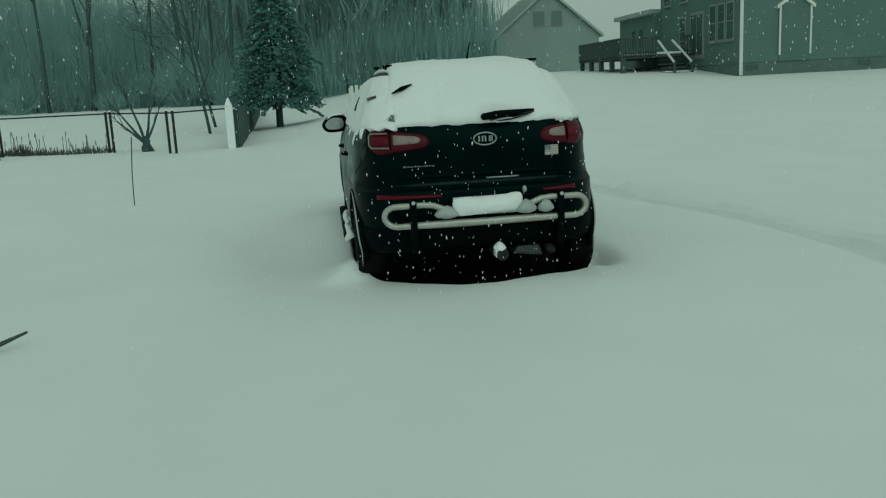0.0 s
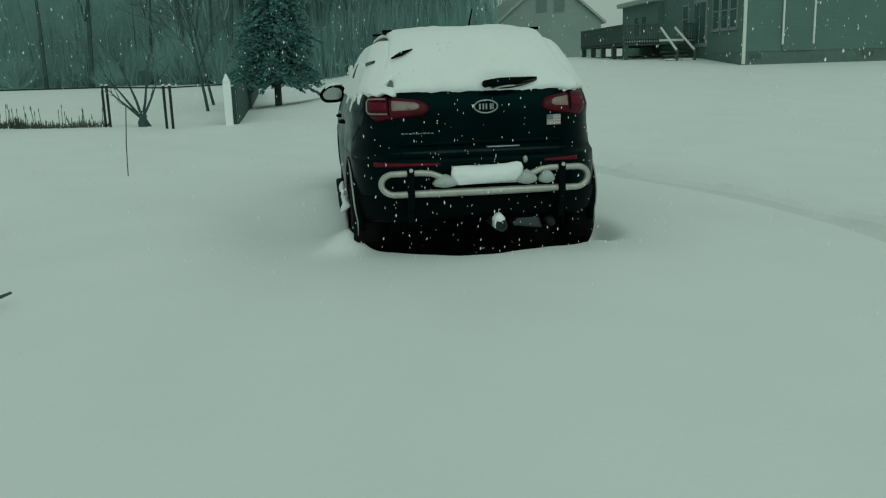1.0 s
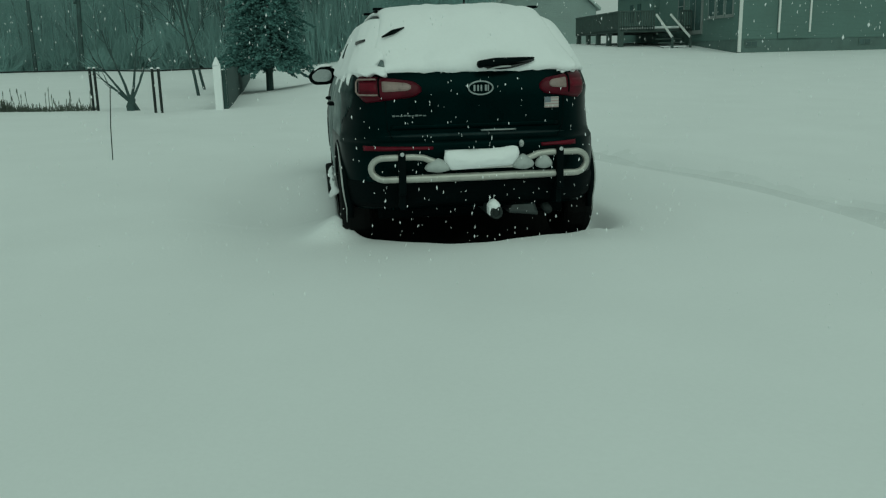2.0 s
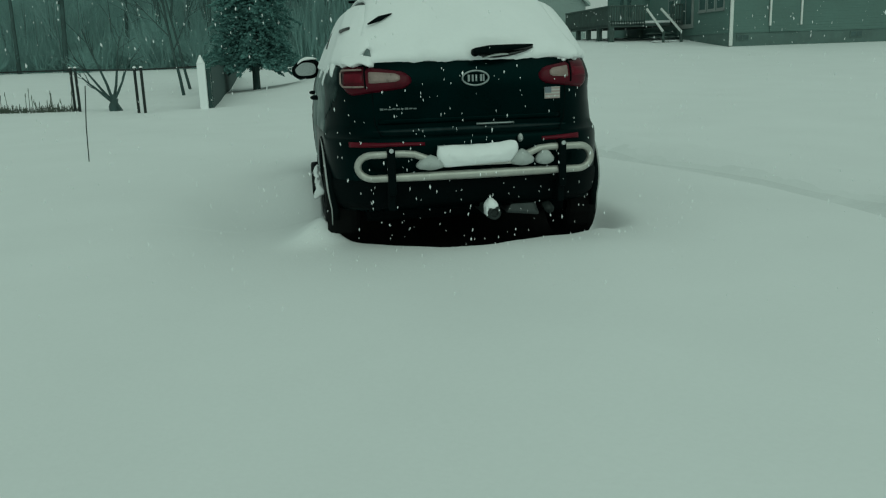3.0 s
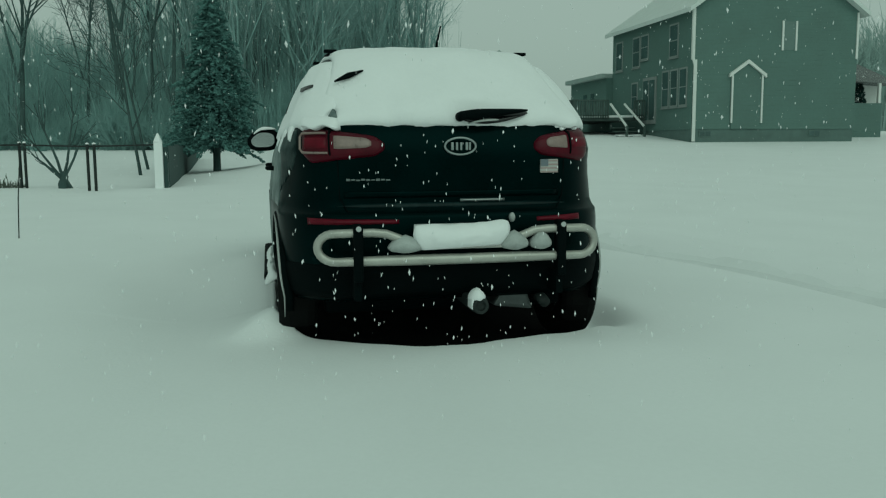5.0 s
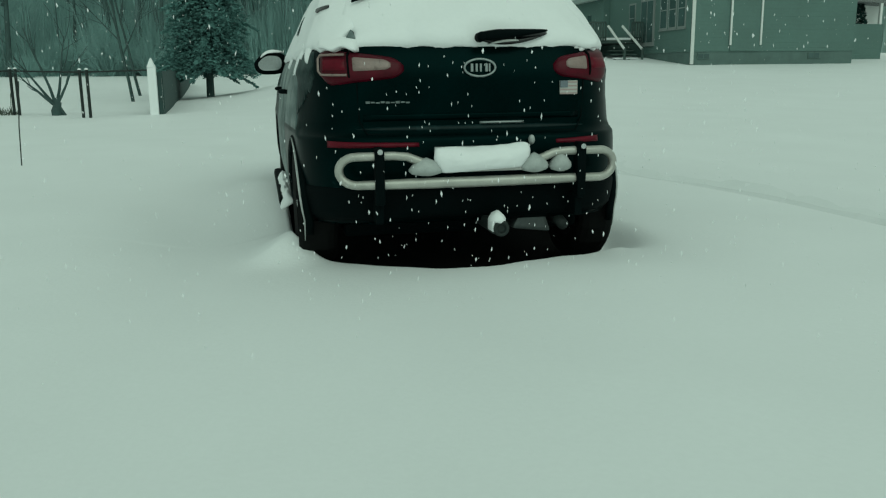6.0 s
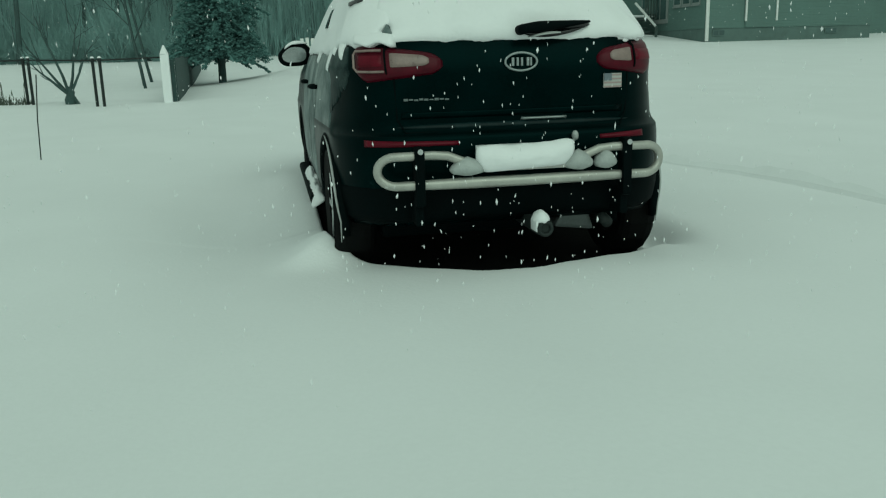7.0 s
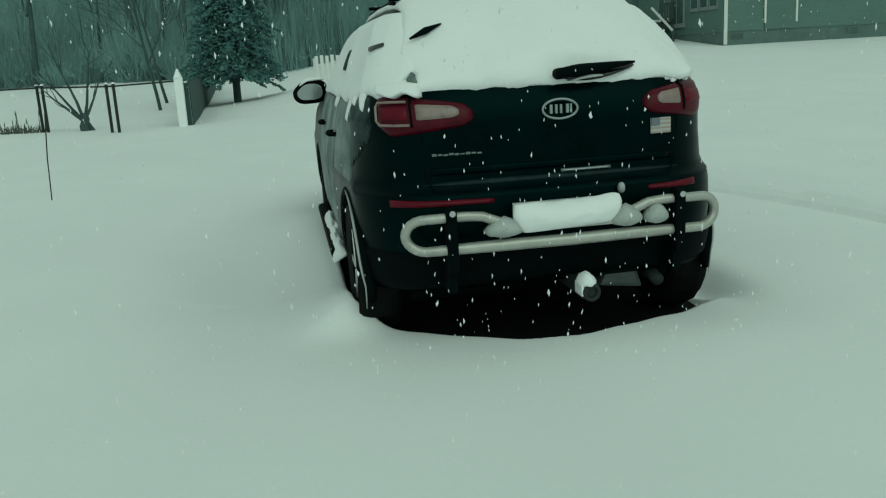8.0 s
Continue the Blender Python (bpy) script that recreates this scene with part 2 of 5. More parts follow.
def ground_z(x, y):
    x, y = np.asarray(x, float), np.asarray(y, float)
    left = np.interp(y, [6, 12, 17, 26, 50, 80, 200], [0.05, 0.07, 0.1, 0.15, 0.95, 1.2, 1.4])
    right = np.interp(y, [4, 9, 14, 22, 31, 37, 45, 70, 200], [0.05, 0.12, 0.28, 0.6, 1.12, 1.65, 1.9, 2.0, 2.2])
    k = smooth01(-2.0, 5.0, x)
    z = left * (1 - k) + right * k
    z = z + 0.75 * np.exp(-(((x - 1.5) / 3.2) ** 2 + ((y - 25) / 4.0) ** 2)) * (1 - 0.4 * k)
    near = np.exp(-((x / 25) ** 2 + (y / 30) ** 2))
    z = z + near * (0.025 * np.sin(0.55 * x + 0.4 * y + 1) + 0.018 * np.sin(1.3 * x - 0.8 * y) + 0.008 * np.sin(3.1 * x + 2.0 * y))
    # old wheel track curving past the right of the car
    d = x - track_x(y)
    z = z - 0.14 * np.exp(-((d / 0.28) ** 2)) * (1 - smooth01(6, 9, y))
    z = z + 0.05 * np.exp(-(((d - 0.55) / 0.25) ** 2)) * (1 - smooth01(6, 9, y))
    # wind hollow along the car, drifts against the wheels
    z = z - 0.13 * np.exp(-(((x + 1.5) / 0.5) ** 2 + ((y - 2.0) / 1.6) ** 2))
    z = z - 0.16 * np.exp(-(((x - 1.0) / 0.13) ** 2 + ((y - 0.7) / 0.42) ** 2)) - 0.04 * np.exp(-(((x - 0.8) / 0.35) ** 2 + ((y - 0.1) / 0.35) ** 2))
    z = z + 0.14 * np.exp(-(((x + 0.93) / np.where(x < -0.93, 0.19, 0.2)) ** 2 + ((y - 0.52) / np.where(y < 0.52, 0.17, 0.5)) ** 2))
    z = z + 0.02 * np.exp(-(((x - 1.0) / 0.2) ** 2 + ((y - 0.2) / 0.3) ** 2))
    z = z + 0.05 * np.exp(-(((x + 1.1) / 0.22) ** 2 + ((y - 3.3) / 0.5) ** 2))
    inside = smooth01(-0.02, 0.09, y - bare_edge(x)) * (1 - smooth01(4.1, 4.3, y)) * (1 - smooth01(np.where(x < 0, 0.87, 0.90), np.where(x < 0, 0.93, 0.97), np.abs(x)))
    return z * (1 - inside) - 0.17 * inside


def build_ground():
    def axis(fine, lo, hi):
        a = list(fine)
        s = a[-1] - a[-2]
        while a[-1] < hi:
            s *= 1.12
            a.append(a[-1] + s)
        s = a[1] - a[0]
        while a[0] > lo:
            s *= 1.12
            a.insert(0, a[0] - s)
        return np.array(a)
    xs = axis(np.concatenate([np.arange(-5, -1.3, 0.1), np.arange(-1.3, 1.4, 0.014), np.arange(1.4, 6, 0.1)]), -600, 600)
    ys = axis(np.concatenate([np.arange(-6, -0.4, 0.12), np.arange(-0.4, 1.0, 0.012), np.arange(1.0, 1.3, 0.05), np.arange(1.3, 9, 0.1)]), -600, 1500)
    gx, gy = np.meshgrid(xs, ys, indexing="ij")
    gz = ground_z(gx, gy)
    n, m = gx.shape
    vs = np.stack([gx, gy, gz], -1).reshape(-1, 3).tolist()
    a = (np.arange(n - 1)[:, None] * m + np.arange(m - 1)[None, :]).ravel()
    fs = np.stack([a, a + m, a + m + 1, a + 1], -1).tolist()
    ob = mesh("ground", vs, fs, SNOW, smooth=True)
    tagged(ob, "deep smooth fresh snow over yard and driveway", "snow ground", kind="structure")
    # Darker strips laid in the groove to stand for its shade.
    for half, lift, stuff in ((0.40, 0.0, TRACK_SHADE_OUTER), (0.23, 0.014, TRACK_SHADE_INNER)):
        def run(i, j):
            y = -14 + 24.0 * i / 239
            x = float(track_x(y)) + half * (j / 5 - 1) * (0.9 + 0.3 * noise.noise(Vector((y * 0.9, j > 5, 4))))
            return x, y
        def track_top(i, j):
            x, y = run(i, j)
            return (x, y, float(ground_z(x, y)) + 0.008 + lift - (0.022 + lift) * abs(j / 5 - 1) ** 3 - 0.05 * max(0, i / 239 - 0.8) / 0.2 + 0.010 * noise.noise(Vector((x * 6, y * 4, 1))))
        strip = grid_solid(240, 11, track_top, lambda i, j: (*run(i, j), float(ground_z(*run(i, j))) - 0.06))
        tagged(mesh("track", *strip, stuff, smooth=True), "packed wheel track in the snow, greyed to stand for the groove's shade", "wheel track", kind="structure")
    # Near-black ground sheet that deepens the shade below the car.
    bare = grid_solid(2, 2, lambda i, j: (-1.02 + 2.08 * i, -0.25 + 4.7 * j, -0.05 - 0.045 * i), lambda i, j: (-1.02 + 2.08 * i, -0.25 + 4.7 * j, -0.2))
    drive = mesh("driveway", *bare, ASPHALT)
    tagged(drive, "bare asphalt under the parked car, blackened for the shade there", "driveway", kind="structure")


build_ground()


def gz(x, y):
    return float(ground_z(x, y))


# ---------------------------------------------------------------- the car
# level: height, rear end, front end, half width, corner radius
LEVELS = np.array([
    (0.27, 0.09, 4.25, 0.90, 0.36), (0.31, 0.05, 4.32, 0.91, 0.37), (0.40, 0.02, 4.39, 0.922, 0.39), (0.55, 0.00, 4.42, 0.928, 0.40),
    (0.66, 0.005, 4.42, 0.93, 0.40), (0.715, 0.02, 4.40, 0.93, 0.40), (0.74, 0.06, 4.37, 0.925, 0.40), (0.77, 0.075, 4.33, 0.92, 0.40), (0.88, 0.06, 4.22, 0.91, 0.40),
    (0.96, 0.06, 4.05, 0.90, 0.40), (1.01, 0.065, 3.75, 0.89, 0.40), (1.06, 0.075, 3.45, 0.875, 0.39), (1.13, 0.10, 3.22, 0.85, 0.37), (1.19, 0.14, 3.08, 0.815, 0.33),
    (1.24, 0.19, 2.98, 0.79, 0.29), (1.32, 0.28, 2.84, 0.755, 0.25), (1.42, 0.40, 2.64, 0.71, 0.24), (1.50, 0.51, 2.42, 0.67, 0.24), (1.545, 0.58, 2.22, 0.635, 0.24),
    (1.57, 0.68, 2.05, 0.58, 0.24), (1.582, 0.85, 1.85, 0.46, 0.22)])


def level(z):
    return [float(np.interp(z, LEVELS[:, 0], LEVELS[:, k])) for k in (1, 2, 3, 4)]


def taper(x, y, z):
    """The body draws in towards its tail, most of all at the waist and the roof."""
    k = float(np.interp(z, [0.3, 0.7, 0.9, 0.98, 1.05, 1.15, 1.3, 1.5], [0.045, 0.045, 0.06, 0.05, 0.02, 0.02, 0.06, 0.06]))
    return x * (1 - k * (1 - float(smooth01(0.1, 1.4, y))) * min(1.0, abs(x) / 0.85) ** 3)


def shell(z, s, off=0.0):
    """A place on the body at height z, s metres round from the middle of the tail (right is positive), off metres proud of it."""
    yr, yf, w, r = level(z)
    a, q, g = w - r, r * math.pi / 2, 1 if s >= 0 else -1
    t = abs(s)
    if t <= a:
        x, y, nx, ny = t, yr, 0, -1
    elif t <= a + q:
        th = (t - a) / r
        x, y, nx, ny = a + r * math.sin(th), yr + r - r * math.cos(th), math.sin(th), -math.cos(th)
    else:
        x, y, nx, ny = w, yr + r + t - a - q, 1, 0
    y += 0.03 * (x / 0.9) ** 2
    return Vector((g * (taper(x, y, z) + nx * off), y + ny * off, z))


def shell_patch(s0, s1, lo, hi, proud, n=16, m=6, sunk=0.012, round_=5):
    """A closed lens-like piece on the body; lo and hi give its lower and upper edge along s."""
    def top(i, j):
        a, b = i / (n - 1), j / (m - 1)
        s = s0 + (s1 - s0) * a
        k = (1 - abs(2 * a - 1) ** (round_ * 2)) * (1 - abs(2 * b - 1) ** round_)
        return CAR @ shell(lo(a) + (hi(a) - lo(a)) * b, s, proud * max(k, 0) ** 0.5)
    def bottom(i, j):
        a, b = i / (n - 1), j / (m - 1)
        return CAR @ shell(lo(a) + (hi(a) - lo(a)) * b, s0 + (s1 - s0) * a, -sunk)
    return grid_solid(n, m, top, bottom)


def side_patch(g, y0, y1, lo, hi, proud, n=20, m=8, sunk=0.01, lump=0.0, seed=0):
    """A closed piece on the flank, g = -1 left or 1 right, between y0 and y1."""
    def at(i, j, off):
        a, b = i / (n - 1), j / (m - 1)
        y = y0 + (y1 - y0) * a
        z = lo(a) + (hi(a) - lo(a)) * b
        return CAR @ Vector((g * (taper(level(z)[2], y, z) + off), y, z))
    def top(i, j):
        a, b = i / (n - 1), j / (m - 1)
        k = (1 - abs(2 * a - 1) ** 8) * (1 - abs(2 * b - 1) ** 6)
        w = 1 + lump * noise.noise(Vector((a * 9, b * 4, seed)))
        return at(i, j, proud * w * max(k, 0) ** 0.5)
    return grid_solid(n, m, top, lambda i, j: at(i, j, -sunk))


def car_tube(points, r, sides=10, closed=False):
    return tube([CAR @ Vector(p) for p in points], r, sides, closed)


def car_box(lo, hi, bevel=0.0):
    return box(lo, hi, bevel, m=CAR)


WHEELS = ((-1, 0.66), (1, 0.66), (-1, 3.32), (1, 3.32))
car = thing("car", (0, 0, -0.05), "dark green-black compact SUV parked in snow with rear guard bar", "car")


def build_body():
    zs = np.concatenate([np.arange(0.27, 0.70, 0.04), [0.70, 0.715, 0.725, 0.74, 0.755, 0.77], np.arange(0.80, 1.56, 0.035), [1.56, 1.57, 1.577, 1.582]])
    rings = []
    for z in zs:
        yr, yf, w, r = level(z)
        ring = []
        a = w - r
        for k in range(-8, 9):
            ring.append((a * k / 8, yr))
        for k in range(1, 9):
            th = k * math.pi / 16
            ring.append((a + r * math.sin(th), yr + r - r * math.cos(th)))
        for k in range(1, 46):
            ring.append((w, yr + r + (yf - yr - 2 * r) * k / 46))
        for k in range(0, 9):
            th = k * math.pi / 16
            ring.append((a + r * math.cos(th), yf - r + r * math.sin(th)))
        for k in range(1, 8):
            ring.append((a - 2 * a * k / 8, yf))
        for k in range(0, 9):
            th = k * math.pi / 16
            ring.append((-a - r * math.sin(th), yf - r + r * math.cos(th)))
        for k in range(1, 46):
            ring.append((-w, yf - r - (yf - yr - 2 * r) * k / 46))
        for k in range(0, 8):
            th = math.pi / 2 - k * math.pi / 16
            ring.append((-a - r * math.sin(th), yr + r - r * math.cos(th)))
        rings.append([Vector((taper(x, y, z), y + (0.03 * (x / 0.9) ** 2 if y < 2 else 0), z)) for x, y in ring])
    n = len(rings[0])
    vs = [CAR @ p for ring in rings for p in ring]
    fs = []
    for i in range(len(zs) - 1):
        for k in range(n):
            q = (k + 1) % n
            c = (rings[i][k] + rings[i + 1][q]) / 2
            if abs(c.x) > 0.78 and any((c.y - wy) ** 2 + (c.z - 0.30) ** 2 < 0.375 ** 2 for _, wy in WHEELS):
                continue
            fs.append((i * n + k, i * n + q, (i + 1) * n + q, (i + 1) * n + k))
    fs.append(tuple((len(zs) - 1) * n + k for k in range(n)))
    fs.append(tuple(range(n))[::-1])
    mesh("body", vs, fs, PAINT, car, "dark paint flecked with snow", smooth=True)


build_body()


def build_wheels():
    for g, wy in WHEELS:
        wx = g * (0.812 if wy > 2 else 0.80)
        prof = [(0.20, -0.09), (0.31, -0.105), (0.335, -0.085), (0.345, -0.05), (0.345, 0.05), (0.335, 0.085), (0.31, 0.105), (0.20, 0.09)]
        n, vs, fs = 40, [], []
        for k in range(n):
            w = 2 * math.pi * k / n
            for j, (r, x) in enumerate(prof):
                groove = 0.006 if (k % 2 and 2 <= j <= 5) else 0
                vs.append(CAR @ Vector((wx + x, wy + (r - groove) * math.cos(w), 0.295 - 0.04 * (g > 0) + (r - groove) * math.sin(w))))
        m = len(prof)
        for k in range(n):
            for j in range(m):
                fs.append((k * m + j, ((k + 1) % n) * m + j, ((k + 1) % n) * m + (j + 1) % m, k * m + (j + 1) % m))
        wheel = mesh("wheel", vs, fs, RUBBER, car, "black snow-flecked tyre")
        bm = bmesh.new()
        bmesh.ops.create_cone(bm, cap_ends=True, segments=24, radius1=0.205, radius2=0.19, depth=0.15)
        bm.transform(CAR @ pose(wx, wy, 0.295, 0, 90, 0))
        rim = part("rim", bm, CHROME, wheel, "snow-packed alloy rim")
        for k in range(5):
            sp = box((-0.02, 0.03, -0.01), (0.02, 0.19, 0.014), 0.006, m=CAR @ pose(wx + g * 0.08, wy, 0.295, k * 72, 0, 0) @ pose(0, 0, 0, 0, 90, 0))
            part("spoke", sp, CHROME, wheel)
        arch = []
        for k in range(21):
            w = math.pi * (k / 20) * 1.16 - 0.25
            y, z = wy + 0.385 * math.cos(w), 0.30 + 0.385 * math.sin(w)
            arch.append((g * (taper(level(max(z, 0.28))[2], y, z) - 0.016), y, z))
        mesh("wheel_arch", *car_tube(arch, 0.024, 8), PLASTIC, car, "black plastic arch trim", smooth=True)
        liner = car_box((g * 0.45 - 0.02, wy - 0.36, 0.22), (g * 0.45 + 0.02, wy + 0.36, 0.62), 0.01)
        part("wheel_liner", liner, PLASTIC, car)


build_wheels()


def tail_lamp(g):
    inner = 0.36 if g < 0 else 0.43
    lo = lambda a: 0.972 + 0.045 * a + 0.05 * max(0, 0.15 - a) ** 2 / 0.0225 + 0.03 * max(0, a - 0.85) ** 2 / 0.0225
    hi = lambda a: 1.155 - 0.05 * a ** 1.5 - 0.03 * max(0, a - 0.85) ** 2 / 0.0225
    flip = lambda s: g * s
    lamp = mesh("tail_lamp", *shell_patch(flip(0.815), flip(inner), lo, hi, 0.022, 26, 9), RED_DARK, car, "dark red wrap-round lens", smooth=True)
    def seg(name, s0, s1, z0, z1, slant, material, label, proud=0.03):
        mesh(name, *shell_patch(flip(s0), flip(s1), lambda a: z0 + slant * a, lambda a: z1 - slant * a, proud, 14, 6, -0.008), material, lamp, label, smooth=True)
    mesh("lamp_seam", *shell_patch(flip(0.648), flip(0.628), lambda a: 1.0, lambda a: 1.15, 0.029, 4, 8, 0.0), PLASTIC, lamp, "dark joint between the lamp halves")
    seg("red_segment", 0.79, 0.645, 1.04, 1.12, 0.0, RED, "brighter red outer segment")
    mesh("clear_segment", *shell_patch(flip(0.625), flip(inner + 0.06), lambda a: 1.036 + 0.012 * a + 0.022 * max(0, a - 0.75) ** 2 / 0.0625, lambda a: 1.13 - 0.022 * a - 0.026 * max(0, a - 0.75) ** 2 / 0.0625, 0.03, 20, 7, -0.008), CLEAR, lamp, "pale clear reversing segment", smooth=True)
    if g > 0:
        return
    rim = [shell(z, flip(s), 0.034) for s, z in ((0.645, 1.03), (0.72, 1.03), (0.785, 1.032), (0.797, 1.05), (0.797, 1.11), (0.785, 1.128), (0.72, 1.13), (0.65, 1.13))]
    mesh("light_guide", *car_tube(rim, 0.006, 6), CLEAR, lamp, "pale pinkish light guide outline")


tail_lamp(-1)
tail_lamp(1)


def build_tail():
    # rear window under the snow, side glass, number plate recess
    mesh("rear_window", *shell_patch(-0.56, 0.56, lambda a: 1.21, lambda a: 1.50, 0.008, 20, 8), GLASS, car, "tinted rear window", smooth=True)
    for g in (-1, 1):
        for y0, y1, z1 in ((0.55, 1.0, 1.42), (1.05, 1.72, 1.47), (1.78, 2.55, 1.44)):
            mesh("side_window", *side_patch(g, y0, y1, lambda a: 1.14, lambda a: z1 - 0.12 * (a if y0 > 1.5 else (1 - a) if y0 < 1 else 0), 0.006), GLASS, car, "tinted side window", smooth=True)
        # Flank panels paled for clinging frost and for mirrored snow.
        for y0, y1 in ((1.30, 1.74), (1.76, 2.78)):
            mesh("door", *side_patch(g, y0, y1, lambda a: 0.34, lambda a: 1.11, 0.007, 14, 12), PAINT_FROST_SHEEN, car, "dark door filmed with blown snow", smooth=True)
        mesh("rear_quarter", *side_patch(g, 0.50, 1.28, lambda a: 0.74 if abs(a - 0.5) < 2 else 0.7, lambda a: 1.12, 0.006, 14, 8), PAINT_FROST_SHEEN, car, "dark rear quarter filmed with blown snow", smooth=True)
        for y in (1.15, 2.15):
            h = [(g * (level(0.93)[2] + o), y + d, 0.93) for d, o in ((0, 0.0), (0.02, 0.035), (0.10, 0.042), (0.18, 0.035), (0.20, 0.0))]
            mesh("door_handle", *car_tube(h, 0.013, 8), PLASTIC, car, "dark pull handle", smooth=True)
        sill = car_box((g * 0.945 - 0.04, 1.2, 0.21), (g * 0.945 + 0.04, 2.9, 0.275), 0.028)
        part("sill_trim", sill, PLASTIC, car, "black sill cladding")
        mesh("reflector", *shell_patch(g * (0.80 if g < 0 else 0.70), g * (0.30 if g < 0 else 0.43), lambda a: 0.672, lambda a: 0.705 - 0.012 * a, 0.010, 18, 5), RED, car, "long red bumper reflector", smooth=True)
        rail = [(g * 0.57, 0.80, 1.575), (g * 0.575, 0.85, 1.59), (g * 0.58, 1.0, 1.595), (g * 0.58, 1.9, 1.592), (g * 0.57, 2.05, 1.58), (g * 0.56, 2.15, 1.56)]
        mesh("roof_rail", *car_tube(rail, [0.007, 0.012, 0.013, 0.013, 0.012, 0.01], 8), PLASTIC, car, "black roof rail", smooth=True)
        for y, x0, x1, z in ((0.82, 0.53, 0.605, 1.607), (1.60, 0.55, 0.625, 1.612)):
            part("rack_bar_end", car_box((g * x0, y - 0.025, z - 0.008), (g * x1, y + 0.025, z + 0.010), 0.006), PLASTIC, car, "black roof bar end poking out of snow")
    # tailgate creases and bumper cladding
    mesh("tailgate_crease", *shell_patch(-0.58, 0.58, lambda a: 0.80, lambda a: 0.835, 0.007, 24, 5), PAINT, car, smooth=True)
    # Band added on the ledge; its lighter colour is the painted reflection.
    mesh("bumper_step", *shell_patch(-0.62, 0.62, lambda a: 0.748 + 0.012 * abs(2 * a - 1) ** 6, lambda a: 0.774 - 0.012 * abs(2 * a - 1) ** 6, 0.006, 30, 5), PAINT_SHEEN, car, "dark bumper step filmed with fine snow", smooth=True)
    mesh("chrome_strip", *shell_patch(0.03, 0.27, lambda a: 0.776, lambda a: 0.791, 0.012, 12, 4), BADGE, car, "dull chrome strip", smooth=True)
    mesh("bumper_cladding", *shell_patch(-1.1, 1.1, lambda a: 0.29, lambda a: 0.47, 0.014, 50, 8), PLASTIC, car, "black lower bumper cladding", smooth=True)
    seam = [shell(z, s, 0.001) for s, z in ((-0.60, 1.17), (-0.61, 0.98), (-0.60, 0.80), (-0.56, 0.735), (0.56, 0.735), (0.60, 0.80), (0.61, 0.98), (0.60, 1.17))]
    mesh("tailgate_seam", *car_tube(seam, 0.004, 5), PLASTIC, car)
    # oval badge with plain raised bars
    c = shell(1.06, 0.03, 0.012)
    ring = [c + Vector((0.081 * math.cos(w), 0, 0.043 * math.sin(w))) for w in np.linspace(0, 2 * math.pi, 33)[:-1]]
    badge = mesh("badge", *car_tube(ring, 0.006, 6, True), BADGE, car, "silver oval badge with plain bars", smooth=True)
    for x, w in ((-0.042, 0.013), (-0.018, 0.011), (0.004, 0.010), (0.034, 0.013), (0.050, 0.009)):
        part("badge_bar", car_box((c.x + x - w / 2, c.y - 0.004, c.z - 0.02), (c.x + x + w / 2, c.y + 0.012, c.z + 0.02), 0.002), BADGE, badge)
    # model name as plain bars
    for k in range(9):
        p = shell(0.893, -0.555 + 0.026 * k, 0.004)
        part("lettering_bar", car_box((p.x - 0.011, p.y - 0.002, 0.888 + 0.002 * (k % 2)), (p.x + 0.010, p.y + 0.01, 0.900 - 0.002 * (k % 3)), 0.002), BADGE_DULL, car)
    # flag sticker
    p = shell(0.955, 0.515, 0.004)
    m = CAR @ Matrix.Translation(p) @ pose(0, 0, 0, 0, 0, 6)
    flag = part("flag_sticker", box((-0.05, -0.002, -0.035), (0.05, 0.006, 0.035), 0.001, m=m), FLAG_W, car, "small faded flag sticker")
    for k in range(4):
        part("stripe", box((-0.049, -0.0045, -0.034 + 0.019 * k), (0.049, -0.001, -0.026 + 0.019 * k), m=m), FLAG_R, flag)
    part("canton", box((-0.05, -0.007, 0.0), (-0.008, -0.001, 0.035), m=m), FLAG_B, flag)
    # door mirrors: high beside the door, the upper edge falling away outwards
    def mirror_shape(x, z, g):
        u = max(0.0, x * g)
        x = math.copysign(abs(x) ** 0.75, x)
        z = math.copysign(abs(z) ** 0.7, z)
        return x, z * (1 - 0.62 * u ** 1.6 if z > 0 else 1 - 0.25 * u ** 4) - 0.12 * u
    for g in (-1, 1):
        bm = bmesh.new()
        bmesh.ops.create_icosphere(bm, subdivisions=4, radius=1)
        for v in bm.verts:
            x, z = mirror_shape(v.co.x, v.co.z, g)
            v.co = Vector((x * 0.128, (v.co.y if v.co.y > 0 else v.co.y * 0.3) * 0.10, z * 0.09))
        bm.transform(CAR @ pose(g * 0.97, 2.86, 1.12))
        mirror = part("door_mirror", bm, PLASTIC, car, "dark mirror housing", smooth=True)
        bm = bmesh.new()
        bmesh.ops.create_cone(bm, cap_ends=True, segments=40, radius1=1, radius2=1, depth=0.012)
        for v in bm.verts:
            x, z = mirror_shape(v.co.x, -v.co.y, g)
            v.co.x, v.co.y = x * 0.092 + g * 0.004, -z * 0.058
        bm.transform(CAR @ pose(g * 0.97, 2.824, 1.118, -90, 0, 0))
        part("mirror_glass", bm, MIRROR, mirror, "reflecting mirror glass")
        mesh("mirror_arm", *car_tube([(g * 0.84, 2.93, 1.08), (g * 0.94, 2.90, 1.09)], 0.03, 8), PLASTIC, mirror)
    # aerial, wiper, spoiler lip
    mesh("aerial", *car_tube([(0.05, 0.80, 1.57), (0.055, 0.79, 1.66), (0.07, 0.75, 1.755)], [0.011, 0.007, 0.004], 8), PLASTIC, car, "short black whip aerial")
    blade = []
    for k in range(13):
        a = k / 12
        blade.append((0.03 + 0.37 * a, 0.06 + 0.045 * a, 1.215 + 0.03 * a))
